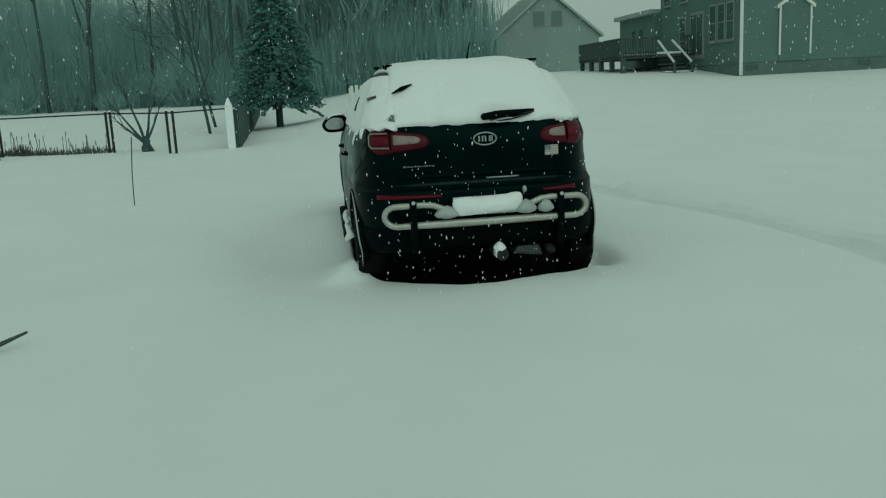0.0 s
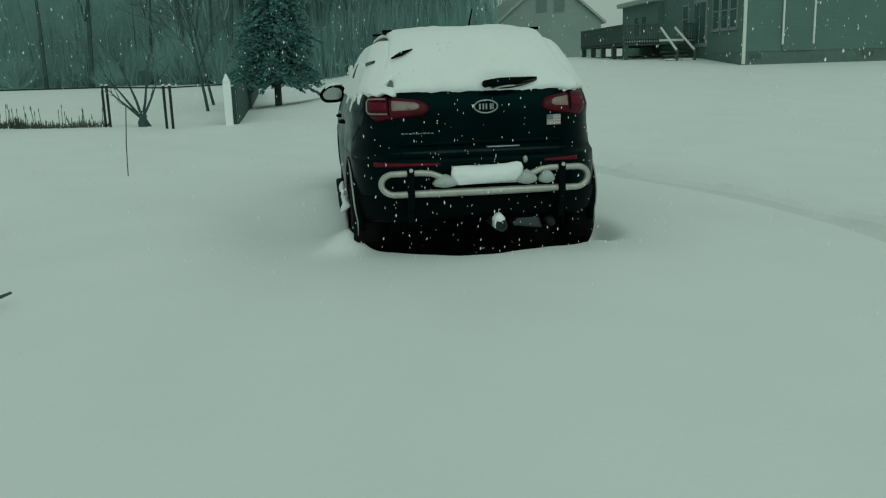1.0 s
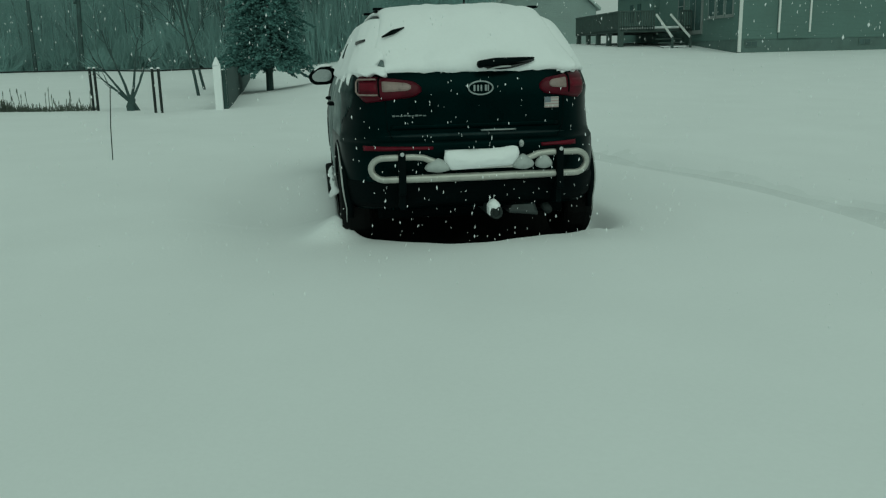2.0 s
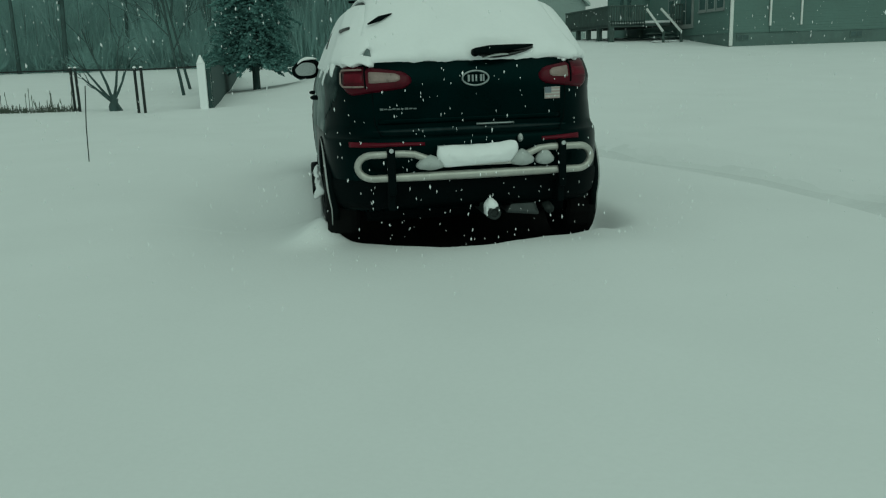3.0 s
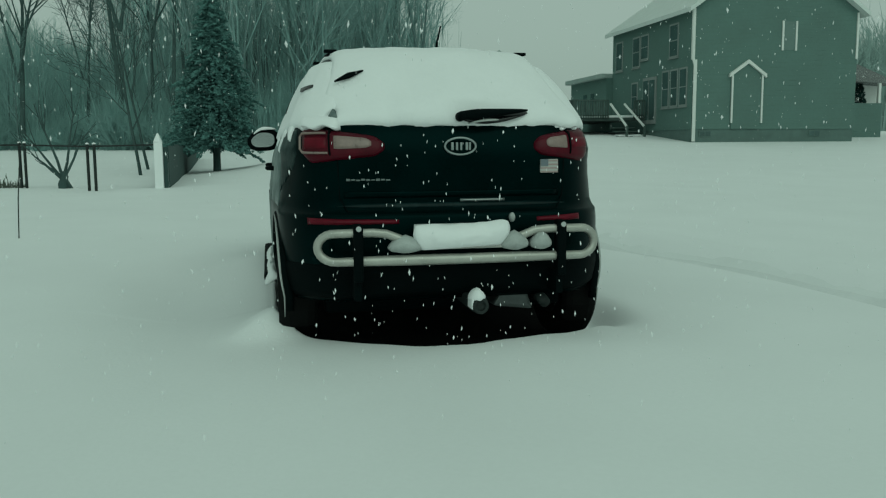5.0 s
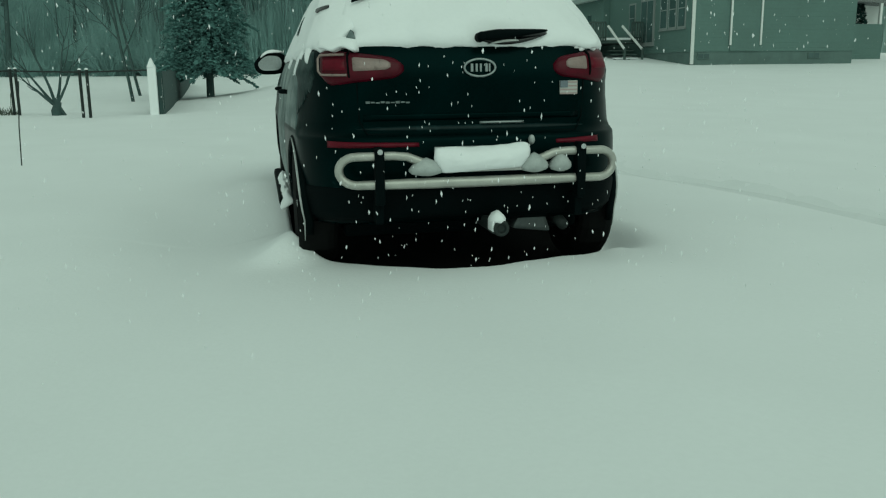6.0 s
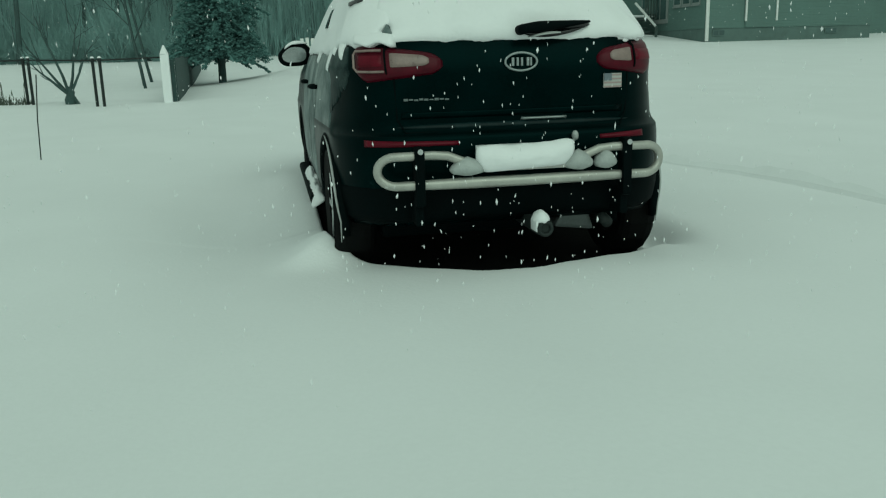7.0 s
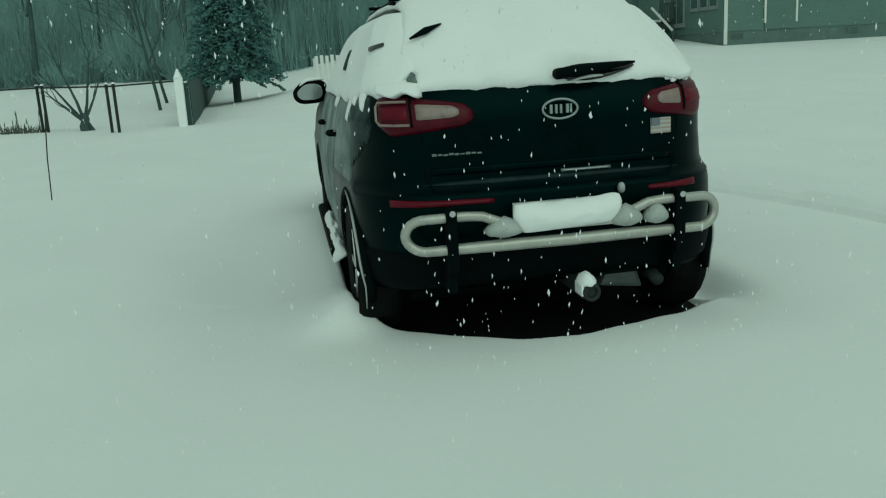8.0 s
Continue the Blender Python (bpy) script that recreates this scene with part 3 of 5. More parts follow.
    wiper = mesh("rear_wiper", *car_tube(blade, [0.005 + 0.029 * (1 - k / 12) ** 0.8 * min(1, 0.55 + k / 7) for k in range(13)], 8), PLASTIC, car, "black rear wiper in a gap of the snow", smooth=True)
    mesh("pivot_cap", *car_tube([(0.04, 0.17, 1.207), (0.04, 0.055, 1.214), (0.04, 0.04, 1.214)], [0.025, 0.025, 0.015], 14), PLASTIC, wiper, smooth=True)
    mesh("spoiler_fin", *car_tube([(-0.585, 0.335, 1.40), (-0.51, 0.345, 1.433), (-0.43, 0.37, 1.462)], [0.005, 0.016, 0.004], 8), PLASTIC, car, "dark spoiler edge poking from snow", smooth=True)
    # guard bar of bent tube
    gy = -0.085
    loop = []
    zt, zb, xe = 0.640, 0.500, 0.63
    rr = (zt - zb) / 2
    for k in range(13):
        w = math.pi / 2 + math.pi * k / 12
        loop.append((-xe + 0.085 * math.cos(w), gy + 0.03 * abs(math.cos(w)), (zt + zb) / 2 + rr * math.sin(w)))
    loop += [(-0.3, gy, zb), (0, gy - 0.01, zb), (0.3, gy, zb)]
    for k in range(13):
        w = -math.pi / 2 + math.pi * k / 12
        loop.append((xe + 0.085 * math.cos(w), gy + 0.03 * abs(math.cos(w)), (zt + zb) / 2 + rr * math.sin(w)))
    loop += [(0.45, gy, zt), (0.38, gy, zt - 0.006), (0.32, gy, zt - 0.03), (0.25, gy, zt - 0.058), (0.2, gy + 0.01, zt - 0.064), (0, gy + 0.01, zt - 0.064), (-0.2, gy + 0.01, zt - 0.064), (-0.25, gy, zt - 0.058), (-0.32, gy, zt - 0.03), (-0.38, gy, zt - 0.006), (-0.45, gy, zt)]
    thick = [0.027 if p[2] < zb + 0.002 and abs(p[0]) < 0.6 else 0.0215 for p in loop]
    guard = mesh("guard_bar", *car_tube(loop, thick, 12, True), STEEL, car, "pale bent steel tube guard bar", smooth=True)
    for g in (-1, 1):
        part("bracket", car_box((g * 0.52 - 0.024, gy - 0.04, 0.40), (g * 0.52 + 0.024, gy + 0.036, 0.685), 0.012), PLASTIC, guard, "black upright bracket")
        part("bracket_arm", car_box((g * 0.52 - 0.02, gy, 0.30), (g * 0.52 + 0.02, 0.35, 0.42), 0.01), PLASTIC, guard)
        mesh("bolt", *car_tube([(g * 0.52, gy - 0.055, 0.665), (g * 0.52, gy - 0.03, 0.665)], 0.014, 8), CHROME, guard)
    plate = part("number_plate", car_box((-0.20, gy - 0.012, 0.55), (0.21, gy + 0.03, 0.655), 0.006), FLAG_W, guard, "snow-covered number plate panel")
    # tow hitch, exhaust, underbody
    part("tow_hitch", car_box((0.04, -0.16, 0.235), (0.12, 0.3, 0.30), 0.012), IRON, car, "dark square tow hitch receiver")
    mesh("hitch_ring", *car_tube([(0.08 + 0.032 * math.cos(w), -0.165, 0.267 + 0.032 * math.sin(w)) for w in np.linspace(0, 2 * math.pi, 25)[:-1]], 0.010, 8, True), IRON, car, "dark hitch collar", smooth=True)
    bm = box((0.27, 0.10, 0.205), (0.40, 0.34, 0.31), 0.02)
    for v in bm.verts:
        v.co.x -= 0.5 * max(0, 0.315 - v.co.z) * (v.co.x < 0.33) - 0.35 * max(0, 0.315 - v.co.z) * (v.co.x > 0.33)
        v.co.z -= 0.12 * (v.co.x - 0.27)
    bm.transform(CAR)
    part("silencer", bm, EXHAUST, car, "flattened dull grey exhaust silencer", smooth=False)
    mesh("tailpipe", *car_tube([(0.47, 0.25, 0.25), (0.48, 0.1, 0.25), (0.48, 0.03, 0.235)], 0.03, 12), IRON, car, "dull exhaust tailpipe", smooth=True)
    part("underbody", car_box((-0.66, 0.30, 0.17), (0.66, 4.0, 0.30), 0.03), PLASTIC, car, "dark underbody")


build_tail()


# ---------------------------------------------------------------- snow lying on the car
def build_car_snow():
    ob = thing("snow_blanket", (0, 0.9, 1.58), "thick white snow blanket over car roof and rear window", "snow")
    path = np.array([(0.115, 1.17, 0.70), (0.125, 1.185, 0.715), (0.15, 1.21, 0.71), (0.20, 1.25, 0.685), (0.29, 1.33, 0.64), (0.40, 1.42, 0.605), (0.51, 1.50, 0.58), (0.60, 1.545, 0.57), (0.72, 1.572, 0.575),
                     (0.95, 1.585, 0.60), (1.4, 1.588, 0.60), (1.85, 1.58, 0.60), (2.15, 1.55, 0.60), (2.5, 1.46, 0.62), (2.8, 1.34, 0.68), (3.0, 1.24, 0.72)])
    ln = np.concatenate([[0], np.cumsum(np.hypot(np.diff(path[:, 0]), np.diff(path[:, 1])))])
    n, m = 90, 60
    def place(i, j):
        s, u = ln[-1] * (i / (n - 1)), 2 * j / (m - 1) - 1
        y, z, w = (float(np.interp(s, ln, path[:, k])) for k in (0, 1, 2))
        e = 0.03
        d = Vector((0, float(np.interp(s + e, ln, path[:, 0]) - np.interp(s - e, ln, path[:, 0])), float(np.interp(s + e, ln, path[:, 1]) - np.interp(s - e, ln, path[:, 1])))).normalized()
        w -= 0.11 * float(1 - smooth01(0.08, 0.24, s)) if u < 0 else 0
        return s, u, Vector((u * w, y + 0.03 * u * u, z)), Vector((0, -d.z, d.y))
    def top(i, j):
        s, u, p, nrm = place(i, j)
        k = max(1 - abs(u) ** (2.6 + 3.0 * float(smooth01(0.45, 0.75, s))), 0) ** 0.6 * min(1, (i / 3.0) ** 0.5) * min(1, ((n - 1 - i) / 4.0) ** 0.5)
        lump = noise.noise(Vector((u * 2.2, s * 2.5, 3))) * 0.35 + noise.noise(Vector((u * 7, s * 8, 9))) * 0.14
        th = (0.066 - 0.012 * float(smooth01(0.4, 0.7, s))) * (1 + lump) * k
        ragged = 0.022 * noise.noise(Vector((u * 6, 0, 5))) + 0.012 * noise.noise(Vector((u * 17, 0, 7)))
        fade = max(0, 1 - i / 8)
        gap = math.exp(-(((p.x - 0.2) / 0.2) ** 4)) * math.exp(-((s - 0.05) / 0.05) ** 2)
        return CAR @ (p + nrm * (th * (1 - 0.75 * gap)) + Vector((0, 0, ragged * fade)))
    def bottom(i, j):
        s, u, p, nrm = place(i, j)
        return CAR @ (p - nrm * 0.02)
    mesh("roof_snow", *grid_solid(n, m, top, bottom), SNOW, ob, smooth=True)
    for g in (-1, 1):
        def wrap_at(i, j, off, g=g):
            a, b = i / 109, j / 19
            lo = 1.155 + 0.13 * max(0, 1 - a / 0.09) ** 0.8 * (g < 0) - 0.035 * float(smooth01(0.2, 0.35, a)) + 0.024 * noise.noise(Vector((a * 18, 2, g))) + 0.005 * noise.noise(Vector((a * 60, 2, g)))
            z = lo + (1.535 - 0.22 * max(0, a - 0.8) - lo) * b
            yr, yf, w, r = level(z)
            turn = w - r + r * math.pi / 2
            d = turn + (min(2.66, yf - r) - yr - r) * (a - 0.28) / 0.72 if a > 0.28 else 0.57 + (turn - 0.57) * a / 0.28
            k = max(0, (1 - abs(2 * a - 1) ** 14) * (1 - abs(2 * b - 1) ** 5)) ** 0.5
            lump = 1 + 0.5 * noise.noise(Vector((a * 9, b * 2.2, g + 4))) + 0.1 * noise.noise(Vector((a * 20, b * 6, g)))
            return CAR @ shell(z, g * d, off * k * lump if off > 0 else off)
        mesh("side_snow", *grid_solid(110, 20, lambda i, j: wrap_at(i, j, 0.036), lambda i, j: wrap_at(i, j, -0.012)), SNOW, ob, "snow plastered over pillar and side windows", smooth=True)
        mesh("lamp_snow", *shell_patch(g * 0.80, g * (0.58 if g < 0 else 0.60), lambda a: 1.150 + 0.010 * math.sin(a * 12), lambda a: 1.21 + 0.012 * math.sin(math.pi * a), 0.055 if g < 0 else 0.015, 20, 8), SNOW, ob, "snow cap on the lamp", smooth=True)
        def sill(i, j, g=g):
            a, b = i / 49, j / 11
            k = max(0, 1 - abs(2 * b - 1) ** 2.4) ** 0.5 * max(0, 1 - abs(2 * a - 1) ** 3) ** 0.6
            n = 1 + 0.7 * noise.noise(Vector((a * 6, b * 2, g))) + 0.4 * noise.noise(Vector((a * 19, b * 3, g)))
            return CAR @ Vector((g * (0.90 + 0.075 * b + 0.012 * noise.noise(Vector((a * 11, b, g)))), 1.12 + 1.4 * a, 0.262 + k * 0.08 * n - 0.05 * b))
        mesh("sill_snow", *grid_solid(50, 12, sill, lambda i, j: CAR @ Vector((g * (0.90 + 0.07 * j / 11), 1.12 + 1.4 * i / 49, 0.245 - 0.04 * j / 11))), SNOW, ob, "snow lying on the sill", smooth=True)
        edge = [(g * (taper(level(max(0.30 + 0.39 * math.sin(w), 0.28))[2], 0.66 - 0.39 * math.cos(w), 0.5) + 0.010), 0.66 - 0.39 * math.cos(w), 0.30 + 0.39 * math.sin(w)) for w in np.linspace(-0.35, 1.5, 14)]
        mesh("arch_snow", *car_tube(edge, [0.002 + 0.005 * math.sin(math.pi * k / 13) for k in range(14)], 6), SNOW_GREY, ob, "snow line on the wheel arch", smooth=True)
    mesh("dark_gap", *shell_patch(-0.70, -0.84, lambda a: 1.372 - 0.025 * a, lambda a: 1.400 - 0.018 * a, 0.05, 12, 5), GLASS, ob, "dark glass left bare between snow")
    mesh("dark_gap", *side_patch(-1, 1.25, 1.47, lambda a: 1.25, lambda a: 1.40, 0.048, 8, 8), GLASS, ob, "dark glass left bare between snow")
    mesh("dark_gap", *shell_patch(-0.655, -0.585, lambda a: 1.18, lambda a: 1.195 + 0.07 * max(0, 1 - abs(a - 0.6) / 0.6) ** 1.3, 0.028, 14, 8), PAINT_FROST_SHEEN, ob, "frosted glass left bare between snow")
    mesh("dark_gap", *shell_patch(0.03, 0.43, lambda a: 1.208 + 0.025 * a - 0.046 * math.sin(math.pi * a ** 0.8) ** 0.8, lambda a: 1.224 + 0.025 * a, 0.064, 24, 6), GLASS, ob, "dark glass left bare below the wiper", smooth=True)
    mesh("wiper_snow", *shell_patch(0.08, 0.25, lambda a: 1.174 + 0.016 * a, lambda a: 1.180 + 0.02 * a + 0.014 * math.sin(math.pi * a), 0.08, 16, 5, 0.0), SNOW_GREY, ob, "greyish snow caught below the wiper", smooth=True)
    # frost and drips on the corner behind the lamp
    mesh("frost_cling", *shell_patch(-0.87, -1.30, lambda a: 0.80 + 0.22 * (1 - a) ** 2 + 0.05 * noise.noise(Vector((a * 5, 1, 3))) + 0.015 * noise.noise(Vector((a * 21, 1, 3))), lambda a: 1.15, 0.004, 80, 16), PAINT_HAZE, ob, "thin frost clinging to dark paint", smooth=True)
    for s0, wd, dp in ((-0.90, 0.055, 0.085), (-1.02, 0.05, 0.06)):
        mesh("snow_streak", *shell_patch(s0, s0 - wd, lambda a, dp=dp: 1.165 - dp * (1 - abs(2 * a - 1) ** 1.5), lambda a: 1.19, 0.018, 8, 8), SNOW, ob, smooth=True)
    # cling and streaks below the window line
    rnd = random.Random(5)
    for k, y in enumerate((0.62, 1.35)):
        h = (0.08, 0.04)[k]
        v = side_patch(-1, y, y + (0.08, 0.12)[k], lambda a: 1.10 - h * (1 - abs(2 * a - 1) ** 2), lambda a: 1.15, 0.014, 8, 8)
        mesh("snow_streak", *v, SNOW, ob, smooth=True)
    for g in (-1, 1):
        bm = bmesh.new()
        bmesh.ops.create_icosphere(bm, subdivisions=3, radius=1)
        for v in bm.verts:
            v.co = Vector((v.co.x * 0.10, v.co.y * 0.07 + 0.02, max(v.co.z, -0.2) * 0.02 + 0.006 * noise.noise(v.co * 3) - 0.055 * max(0, v.co.x * g) ** 1.6))
        bm.transform(CAR @ pose(g * 0.965, 2.86, 1.203))
        part("mirror_snow", bm, SNOW, ob, "snow cap on the door mirror", smooth=True)
    # heap on the plate and lumps on the guard bar
    heap = thing("snow_heap", (0, -0.09, 0.55), "white snow heap packed on guard bar and plate", "snow")
    def htop(i, j):
        a, b = i / 39, j / 15
        x = -0.235 + 0.47 * a
        k = (max(0, 1 - abs(2 * a - 1) ** 4) * max(0, 1 - abs(2 * b - 0.9) ** 2.2)) ** 0.5
        up = 0.688 - 0.022 * math.sin(math.pi * a) + 0.018 * a - 0.02 * abs(2 * a - 1) ** 6 + 0.008 * noise.noise(Vector((a * 7, 1, 1)))
        z = 0.55 + 0.02 * a + (up - 0.55 - 0.02 * a) * b
        return CAR @ Vector((x * (0.85 + 0.62 * b - 0.47 * b * b) + 0.006 * noise.noise(Vector((b * 2, a * 4, 2))), -0.105 - 0.05 * k * (1 + 0.25 * noise.noise(Vector((a * 5, b * 3, 8)))), z))
    mesh("plate_snow", *grid_solid(40, 16, htop, lambda i, j: CAR @ Vector((-0.235 + 0.47 * i / 39, -0.05, 0.555 + 0.12 * j / 15))), SNOW, heap, smooth=True)
    for x, w, h in ((-0.285, 0.10, 0.09), (0.275, 0.085, 0.10), (0.415, 0.066, 0.095)):
        bm = bmesh.new()
        bmesh.ops.create_icosphere(bm, subdivisions=3, radius=1)
        for v in bm.verts:
            z = (v.co.z + 1) / 2
            v.co = Vector((v.co.x * w * (1.2 - 0.75 * z), v.co.y * 0.055, z * h + 0.006 * noise.noise(v.co * 4)))
        bm.transform(CAR @ pose(x, -0.085, 0.535))
        part("snow_lump", bm, SNOW_GREY, heap, "greyish wet snow lump", smooth=True)
    bm = bmesh.new()
    bmesh.ops.create_icosphere(bm, subdivisions=3, radius=1)
    for v in bm.verts:
        v.co = Vector((v.co.x * 0.040 * (1.1 - 0.4 * max(0, v.co.z)), v.co.y * 0.06, max(v.co.z, -0.3) * 0.042 + 0.006 * noise.noise(v.co * 3)))
    bm.transform(CAR @ pose(0.07, -0.12, 0.31))
    part("hitch_snow", box((0.034, -0.165, 0.25), (0.047, -0.07, 0.305), 0.006, m=CAR), SNOW, heap, "snow clinging to the hitch side", smooth=True)
    bm2 = bmesh.new()
    bmesh.ops.create_icosphere(bm2, subdivisions=2, radius=1)
    for v in bm2.verts:
        v.co = Vector((v.co.x * 0.017, v.co.y * 0.02, v.co.z * 0.026 + 0.004 * noise.noise(v.co * 3)))
    bm2.transform(CAR @ pose(0.285, -0.01, 0.695))
    part("snow_lump", bm2, SNOW_GREY, heap, "small snow lump on the bumper edge", smooth=True)
    part("hitch_snow", bm, SNOW, heap, "small snow cap on the tow hitch", smooth=True)


build_car_snow()


# ---------------------------------------------------------------- the grey house
HX, HY, HW, HD = 17.65, 31.4, 8.3, 9.2


def window(parent, plane, a0, a1, z0, z1, mullions=1):
    """A framed window on the front (plane 'y') or on the side wall (plane 'x')."""
    def bx(u0, u1, w0, w1, out0, out1, bevel=0.0):
        if plane == "y":
            return box((u0, HY - out1, w0), (u1, HY - out0, w1), bevel)
        return box((HX - out1, u0, w0), (HX - out0, u1, w1), bevel)
    win = part("window", bx(a0 - 0.09, a1 + 0.09, z0 - 0.09, z1 + 0.09, -0.05, 0.03, 0.01), TRIM, parent, "grey-trimmed window")
    part("pane", bx(a0, a1, z0, z1, 0.02, 0.036), PANE, win)
    part("sash_bar", bx(a0, a1, (z0 + z1) / 2 - 0.02, (z0 + z1) / 2 + 0.02, 0.03, 0.05), TRIM, win)
    part("window_sill", bx(a0 - 0.12, a1 + 0.12, z0 - 0.14, z0 - 0.09, -0.02, 0.08, 0.01), TRIM, win)
    return win


def gable_roof(x0, x1, y0, y1, eave, ridge, over=0.35, thick=0.2):
    """Two closed roof slopes, the ridge along y."""
    xm, out = (x0 + x1) / 2, []
    for g, xe in ((-1, x0 - over), (1, x1 + over)):
        k = (ridge - eave) / ((x1 - x0) / 2)
        ze = eave - k * over
        ps = [(xe, ze), (xm, ridge), (xm, ridge + thick), (xe, ze + thick)]
        vs = [(x, y, z) for y in (y0 - over, y1 + over) for x, z in ps]
        out.append((vs, [(0, 1, 2, 3), (7, 6, 5, 4), (0, 4, 5, 1), (1, 5, 6, 2), (2, 6, 7, 3), (3, 7, 4, 0)]))
    return out


def build_house():
    house = thing("house", (HX + HW / 2, HY + HD / 2, 1.1), "two-storey grey-sided house with white corner trim", "house")
    x1, y1, eave, ridge = HX + HW, HY + HD, 7.15, 10.0
    part("foundation", box((HX + 0.03, HY + 0.03, 0.3), (x1 - 0.03, y1 - 0.03, 1.75)), BLOCK, house, "grey block foundation")
    vs = [(HX, HY, 1.75), (x1, HY, 1.75), (x1, y1, 1.75), (HX, y1, 1.75), (HX, HY, eave), (x1, HY, eave), (x1, y1, eave), (HX, y1, eave), ((HX + x1) / 2, HY, ridge - 0.05), ((HX + x1) / 2, y1, ridge - 0.05)]
    fs = [(0, 3, 2, 1), (0, 1, 5, 8, 4), (2, 3, 7, 9, 6), (1, 2, 6, 5), (3, 0, 4, 7), (4, 8, 9, 7), (5, 6, 9, 8)]
    mesh("wall", vs, fs, SIDING, house, "grey lap siding")
    for v in gable_roof(HX, x1, HY, y1, eave, ridge):
        mesh("roof", *v, SNOW_ROOF, house, "snow-covered shingle roof")
    for x, z0, z1, w in ((HX, 4.85, 7.1, 0.07), (HX + 0.12, 1.2, 4.85, 0.07), (x1 - 0.05, 5.0, 7.1, 0.05)):
        part("corner_board", box((x - w, HY - 0.05, z0), (x + w, HY + 0.06, z1), 0.01), WHITE, house, "white corner trim")
    mesh("downpipe", *tube([(HX - 0.05, HY - 0.06, 7.0), (HX - 0.05, HY - 0.08, 4.9), (HX + 0.04, HY - 0.1, 4.6), (HX + 0.04, HY - 0.1, 1.2)], 0.05, 8), WHITE, house, "white downpipe")
    # gabled bay with white edges
    bay = part("bay", box((19.60, HY - 0.04, 1.76), (21.10, HY + 0.1, 4.2)), SIDING, house, "shallow gabled bay in grey siding")
    top = [(19.60, HY - 0.04, 4.2), (21.10, HY - 0.04, 4.2), (20.35, HY - 0.04, 4.72), (19.60, HY + 0.1, 4.2), (21.10, HY + 0.1, 4.2), (20.35, HY + 0.1, 4.72)]
    mesh("bay_gable", top, [(0, 1, 2), (5, 4, 3), (0, 3, 4, 1), (1, 4, 5, 2), (2, 5, 3, 0)], SIDING, bay)
    for g, xe in ((-1, 19.43), (1, 21.27)):
        mesh("bay_roof", [(xe, HY - 0.14, 4.08), (20.35, HY - 0.14, 4.72), (20.35, HY - 0.14, 4.88), (xe, HY - 0.14, 4.24), (xe, HY + 0.1, 4.08), (20.35, HY + 0.1, 4.72), (20.35, HY + 0.1, 4.88), (xe, HY + 0.1, 4.24)],
             [(0, 1, 2, 3), (7, 6, 5, 4), (0, 4, 5, 1), (1, 5, 6, 2), (2, 6, 7, 3), (3, 7, 4, 0)], WHITE, bay, "snow-white bay roof edge")
    for x in (19.60, 21.10):
        part("bay_trim", box((x - 0.042, HY - 0.09, 2.03), (x + 0.042, HY - 0.02, 4.2), 0.01), WHITE, bay, "white edge board")
    # upper window with white edges, basement vents
    upper = part("window", box((22.1, HY - 0.02, 5.35), (22.7, HY + 0.05, 6.62)), BLIND, house, "upper window with drawn blind")
    for x in (22.06, 22.74):
        part("shutter", box((x - 0.045, HY - 0.05, 5.32), (x + 0.045, HY + 0.03, 6.65), 0.008), WHITE, upper, "white window edge")
    for x in (18.35, 23.9):
        vent = part("basement_window", box((x - 0.3, HY - 0.01, 1.42), (x + 0.3, HY + 0.08, 1.68)), BLOCK, house, "small basement window")
        for k in (-1, 1):
            part("pane", box((x + k * 0.14 - 0.12, HY - 0.02, 1.45), (x + k * 0.14 + 0.12, HY + 0.05, 1.65)), PANE, vent)
    # side wall: windows and door
    for y0, z0, z1 in ((39.3, 5.1, 6.5), (37.1, 5.1, 6.5), (36.1, 5.4, 6.5), (32.9, 5.2, 6.6)):
        window(house, "x", y0, y0 + 0.75, z0, z1)
    for y0 in (31.95, 32.85, 33.75):
        window(house, "x", y0, y0 + 0.6, 2.9, 4.5)
    window(house, "x", 37.3, 37.9, 2.9, 4.2)
    door = part("door", box((HX - 0.07, 35.0, 2.1), (HX + 0.05, 36.5, 4.4), 0.01), TRIM, house, "pale-framed patio door")
    for y in (35.12, 35.82):
        part("pane", box((HX - 0.09, y, 2.3), (HX - 0.03, y + 0.58, 4.25)), PANE, door)
    # low rear wing
    wing = part("rear_wing", box((17.3, y1 + 0.02, 1.0), (HX + 5, 46.3, 4.75)), SIDING, house, "low grey-sided rear wing")
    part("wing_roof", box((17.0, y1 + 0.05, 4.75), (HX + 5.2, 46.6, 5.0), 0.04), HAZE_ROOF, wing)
    for y in (42.4, 43.6):
        part("pane", box((17.26, y, 3.0), (17.32, y + 0.5, 4.0)), PANE, wing)
    # porch beyond the far corner
    porch = part("porch", box((27.2, 34.0, 0.9), (29.5, 34.12, 3.1), 0.02), SIDING, house, "grey porch front wall")
    # White panel added in place of the bright open ground behind the porch.
    part("porch_backing", box((27.0, 35.5, 0.9), (30.4, 35.65, 4.35)), WHITE, porch, "added white panel standing for bright snow seen through the porch")
    for x in (27.3, 29.35):
        part("porch_post", box((x - 0.07, 34.02, 3.05), (x + 0.07, 34.16, 4.35), 0.01), WHITE, porch)
    mesh("porch_roof", [(26.4, 34.0, 4.25), (30.6, 34.0, 4.05), (30.6, 36.8, 4.05), (26.4, 36.8, 4.25), (26.4, 34.0, 5.6), (26.4, 36.8, 5.6)], [(3, 2, 1, 0), (0, 1, 4), (2, 3, 5), (1, 2, 5, 4), (0, 4, 5, 3)], ROOF, porch, "sloping porch roof")
    sx, sy = 28.75, 34.9
